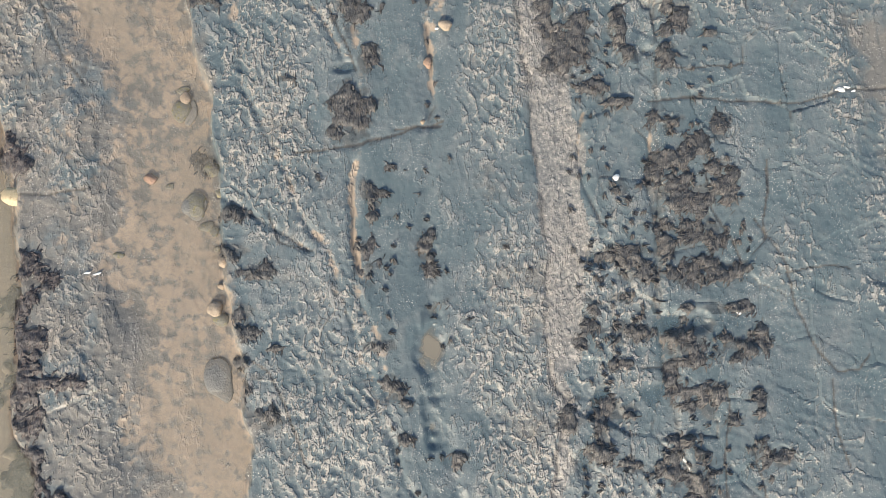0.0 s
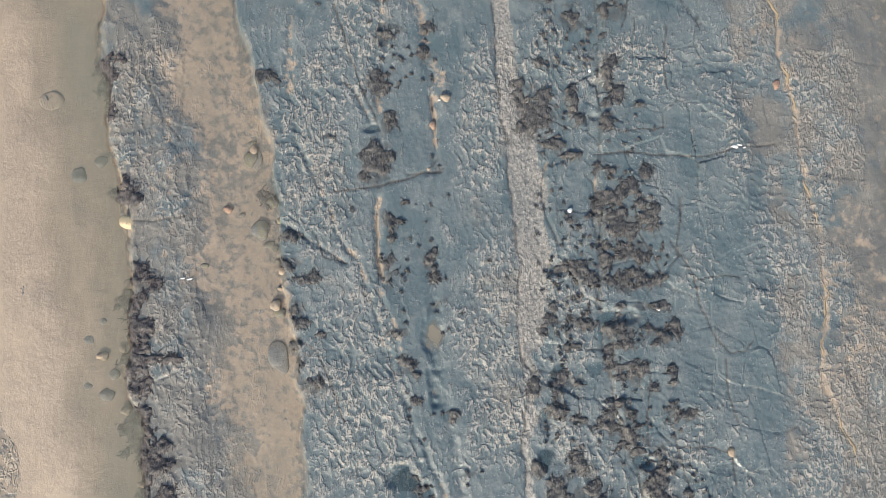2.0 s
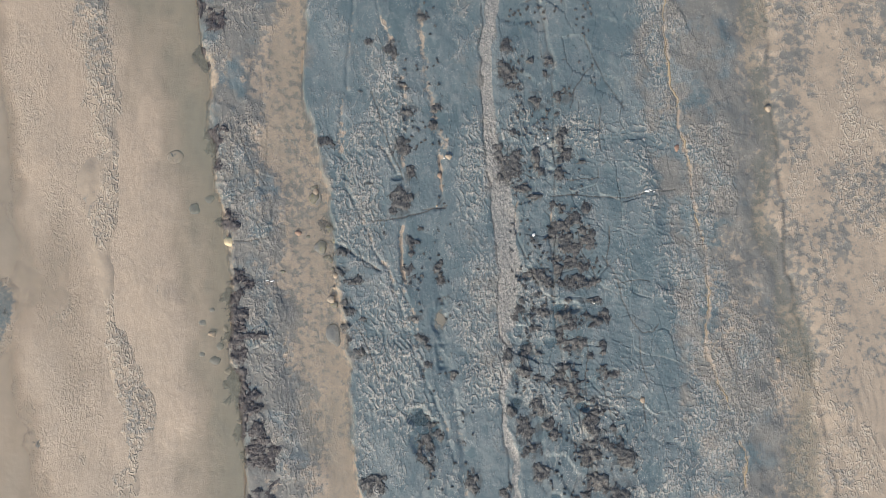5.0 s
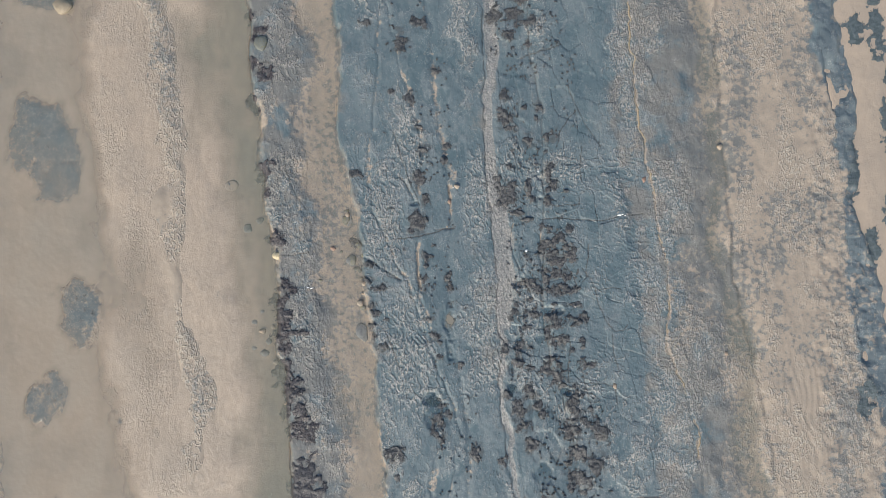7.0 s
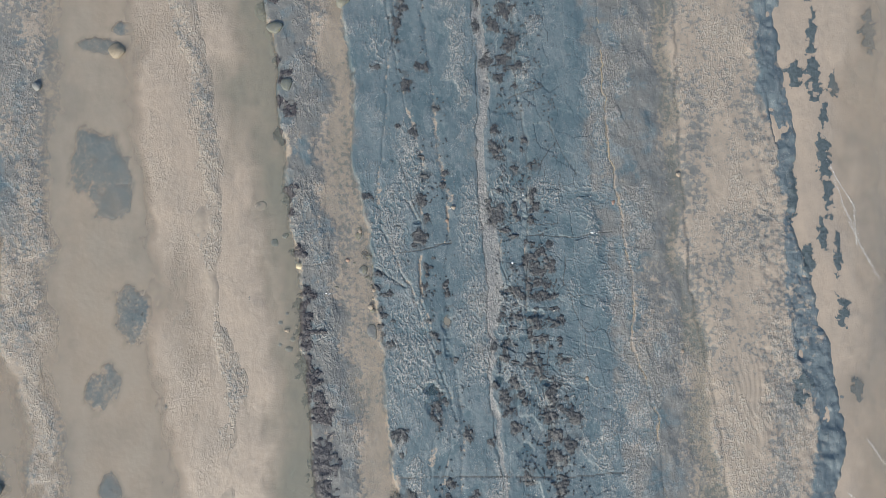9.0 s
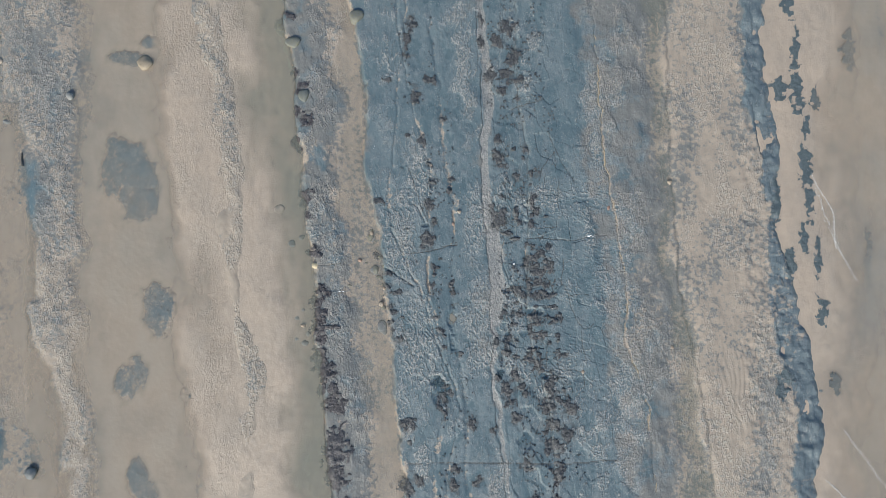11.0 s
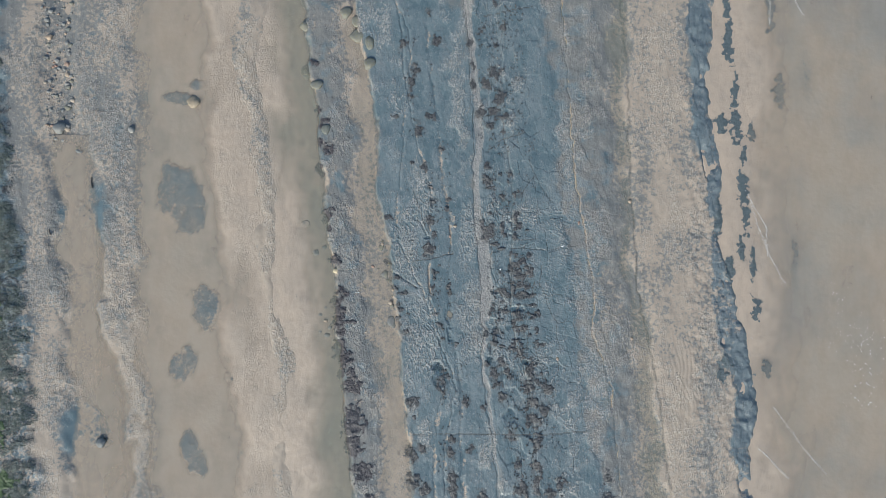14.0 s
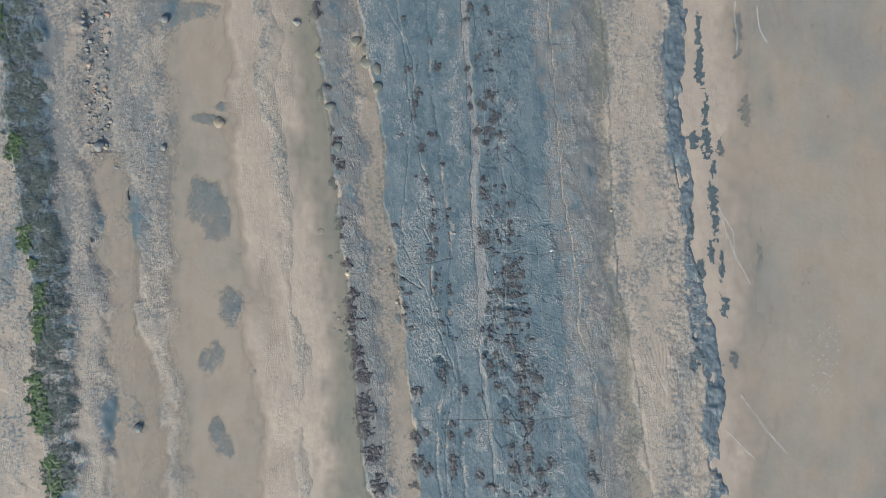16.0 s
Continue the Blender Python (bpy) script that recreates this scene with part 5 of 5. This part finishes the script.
stone("boulder", -3.29, 8.67, 0.16, 0.22, STONE_ALGAE, "grey boulder with yellow-green algae at the ledge", "algae-grown boulders", sink=0.45, tall=0.7)
stone("boulder", -3.24, 8.17, 0.28, 0.24, STONE_ALGAE, "grey boulder with yellow-green algae at the ledge", "algae-grown boulders", sink=0.45, tall=0.7)
stone("boulder", -2.85, 7.21, 0.18, 0.2, STONE_ALGAE, "grey boulder with yellow-green algae at the ledge", "algae-grown boulders", sink=0.45, tall=0.7)
stone("boulder", -2.86, 7.9, 0.16, 0.24, STONE_ALGAE, "grey boulder with yellow-green algae at the ledge", "algae-grown boulders", sink=0.45, tall=0.7)
stone("boulder", -4.91, 6.98, 0.2, 0.24, STONE_ALGAE, "grey boulder with yellow-green algae at the ledge", "algae-grown boulders", sink=0.45, tall=0.7)
stone("boulder", -4.55, 6.53, 0.2, 0.16, STONE_ALGAE, "grey boulder with yellow-green algae at the ledge", "algae-grown boulders", sink=0.45, tall=0.7)
stone("boulder", -5, 8.52, 0.18, 0.18, STONE_ALGAE, "grey boulder with yellow-green algae at the ledge", "algae-grown boulders", sink=0.45, tall=0.7)
stone("boulder", -4.22, 5.07, 0.14, 0.18, STONE_ALGAE, "grey boulder with yellow-green algae at the ledge", "algae-grown boulders", sink=0.45, tall=0.7)
stone("boulder", -5.23, 9.89, 0.16, 0.24, STONE_ALGAE, "grey boulder with yellow-green algae at the ledge", "algae-grown boulders", sink=0.45, tall=0.7)
stone("boulder", -3.66, 8.95, 0.18, 0.2, STONE_ALGAE, "grey boulder with yellow-green algae at the ledge", "algae-grown boulders", sink=0.45, tall=0.7)
stone("shell_fragment", -3.16, -0.19, 0.03, 0.01, SHELL, "white elongated shell fragment on grey rock", sink=0.0)
stone("shell_fragment", -3.08, -0.2, 0.04, 0.01, SHELL, "white elongated shell fragment on grey rock", sink=0.0)
stone("shell_fragment", 3.36, 1.33, 0.02, 0.01, SHELL, "white broken shell on smooth blue rock", sink=0.0)
stone("shell_fragment", 3.45, 1.35, 0.03, 0.01, SHELL, "white broken shell on smooth blue rock", sink=0.0)
stone("shell_fragment", 3.51, 1.32, 0.02, 0.01, SHELL, "white broken shell on smooth blue rock", sink=0.0)
stone("shell_fragment", -0.1, 1.92, 0.02, 0.01, SHELL, "white broken shell on smooth blue rock", sink=0.0)
for k in range(190):
    y = 4.3 + 6.6 * DICE.rand()
    a = border(EDGE["rubble_pool"], np.array([y]))[0]
    s = 0.025 + 0.06 * DICE.rand() ** 3
    m = (STONE_GREY, STONE_ALGAE, STONE_GREY, STONE_ALGAE, STONE_GREY, STONE_TAN, STONE_GREY, STONE_RED)[DICE.randint(8)]
    stone("cobble", a + 0.05 + 0.95 * DICE.rand(), y, s * (1 + 0.4 * DICE.rand()), s, m,
          {"tan_cobble": "tan rounded cobble in loose beach rubble", "rust_red_pebble": "rusty red cobble in loose beach rubble"}.get(m.name, "grey angular cobble in loose beach rubble"), "cobbles in the rubble")


# ---- driftwood, shell, foam ----
def stick(x, y, long, wide, turn):
    """A weathered stick, bent and tapered."""
    bm = bmesh.new()
    rings = []
    for k in range(7):
        s = k / 6
        r = wide * (1 - 0.45 * s) * (1 + 0.15 * math.sin(9 * s))
        c = Vector(((s - 0.5) * long, 0.06 * long * math.sin(3 * s), 0))
        rings.append([bm.verts.new(c + Vector((0, r * math.cos(a * 0.785), r * math.sin(a * 0.785)))) for a in range(8)])
    for p, q in zip(rings, rings[1:]):
        for a in range(8):
            bm.faces.new((p[a], p[(a + 1) % 8], q[(a + 1) % 8], q[a]))
    bm.faces.new(rings[0][::-1]), bm.faces.new(rings[-1])
    me = bpy.data.meshes.new("driftwood")
    bm.to_mesh(me)
    me.materials.append(WOOD)
    ob = new("driftwood", me)
    ob.matrix_world = pose(x, y, float(height([x], [y])[0]) + wide * 0.8, 0, 0, turn)
    return tagged(ob, "short weathered grey driftwood stick on the rock", "driftwood")


stick(-11.77, 3.25, 0.36, 0.035, 95)
stick(-13.00, 1.63, 0.2, 0.03, 110)


def foam_line(points, wide, label):
    """A broken ribbon of low foam blobs along a line."""
    spots = []
    for (ax, ay), (bx, by) in zip(points, points[1:]):
        n = int(math.hypot(bx - ax, by - ay) / 0.006)
        for k in range(n):
            s = (k + DICE.rand()) / n
            spots.append((ax + s * (bx - ax), ay + s * (by - ay)))
    p = np.array(spots)
    p += 0.10 * np.stack([fractal(p[:, 1] * 2, p[:, 0] * 2, 7, 3) - 0.5, 0 * p[:, 0]], 1) + DICE.normal(0, wide, p.shape) * (0.3 + fractal(p[:, 1:] * 3, p[:, :1], 9, 2))
    return foam_spots(p, 0.007, label)


def foam_spots(p, size, label):
    count = len(p)
    r = size * (0.4 + DICE.rand(count) ** 2)
    ring = np.arange(6) * 1.0472
    verts, quads = [], []
    for lift, grow in ((0.0, 1.0), (0.6, 0.75), (0.9, 0.25)):
        verts.append(np.stack([p[:, :1] + r[:, None] * grow * np.cos(ring), p[:, 1:] + r[:, None] * grow * np.sin(ring), np.full((count, 6), -0.019) + lift * r[:, None]], 2))
    verts = np.stack(verts, 1).reshape(-1, 3)
    base = np.arange(count)[:, None] * 18
    for lev in (0, 6):
        for a in range(6):
            b = (a + 1) % 6
            quads.append(base + np.array([[lev + a, lev + b, lev + 6 + b, lev + 6 + a]]))
    quads += [base + np.array([[12, 13, 14, 15]]), base + np.array([[12, 15, 16, 17]])]
    return tagged(mesh_of("foam", verts, np.concatenate(quads), FOAM, {}), label, "foam", kind="stuff")


foam_line(((9.02, 0.26), (9.2, -0.54), (9.44, -1.54)), 0.02, "thin broken line of white sea foam")
foam_line(((9.28, 3.31), (9.63, 2.6), (9.97, 2.09), (10.06, 1.07)), 0.015, "thin broken line of white sea foam")
foam_line(((10.22, 10.63), (10.26, 9.57), (10.3, 8.72)), 0.03, "thin broken line of white sea foam")
foam_line(((9.46, 2.83), (9.69, 2.17), (10.08, 1.18), (10.55, 0.2)), 0.03, "thin broken line of white sea foam")
foam_line(((9.61, -4.97), (10.08, -5.43), (10.55, -5.9)), 0.02, "thin broken line of white sea foam")
foam_line(((10.13, -3.69), (10.9, -4.79), (11.68, -5.73)), 0.03, "thin broken line of white sea foam")
foam_line(((11.05, 10.42), (11.13, 9.57), (11.39, 9.05)), 0.02, "thin broken line of white sea foam")
SPOTS = np.concatenate([np.array(c) + DICE.normal(0, 0.3, (16, 2)) for c in ((12.16, -1.22), (12.74, -1.82), (13.15, -1.62), (13.45, -1.51), (13.02, -2.51), (12.81, -2.91), (12.66, -1.12), (12.39, -0.12), (13.23, -2.11), (12.85, -3.5))])
foam_spots(SPOTS, 0.013, "scattered white foam bubbles on the sea")


# ---- ochre clay seam ----
def clay_seam(edge, bottom, top, wide, label):
    """A thin broken band of clay that fills a joint along a border."""
    ys = np.arange(bottom, top, 0.025)
    xs = border(edge, ys)
    xs = xs - bend_at(xs, ys) + 0.10 * (fractal(ys * 5, ys * 0, 17, 3) - 0.5)
    w = wide * np.clip(4.0 * (fractal(ys * 2.6, ys * 0 + 3, 19, 4) - 0.49), 0, 1)
    ring = [(-1.0, -0.012), (-0.6, 0.004), (0.1, 0.007), (0.7, 0.003), (1.0, -0.012)]
    verts = np.stack([np.stack([xs + a * w, ys, height(xs + a * w, ys) + b], 1) for a, b in ring], 1).reshape(-1, 3)
    k = np.arange(len(ys) - 1)
    k = k[(w[:-1] > 0.004) & (w[1:] > 0.004)]
    quads = np.concatenate([np.stack([5 * k + a, 5 * k + a + 1, 5 * k + a + 6, 5 * k + a + 5], 1) for a in range(4)])
    return tagged(mesh_of("clay_seam", verts, quads, RUST, {}), label, "clay", kind="structure")


clay_seam(EDGE["striped_ledge"], -6.5, 10.5, 0.024, "ochre clay seam filling a long joint")
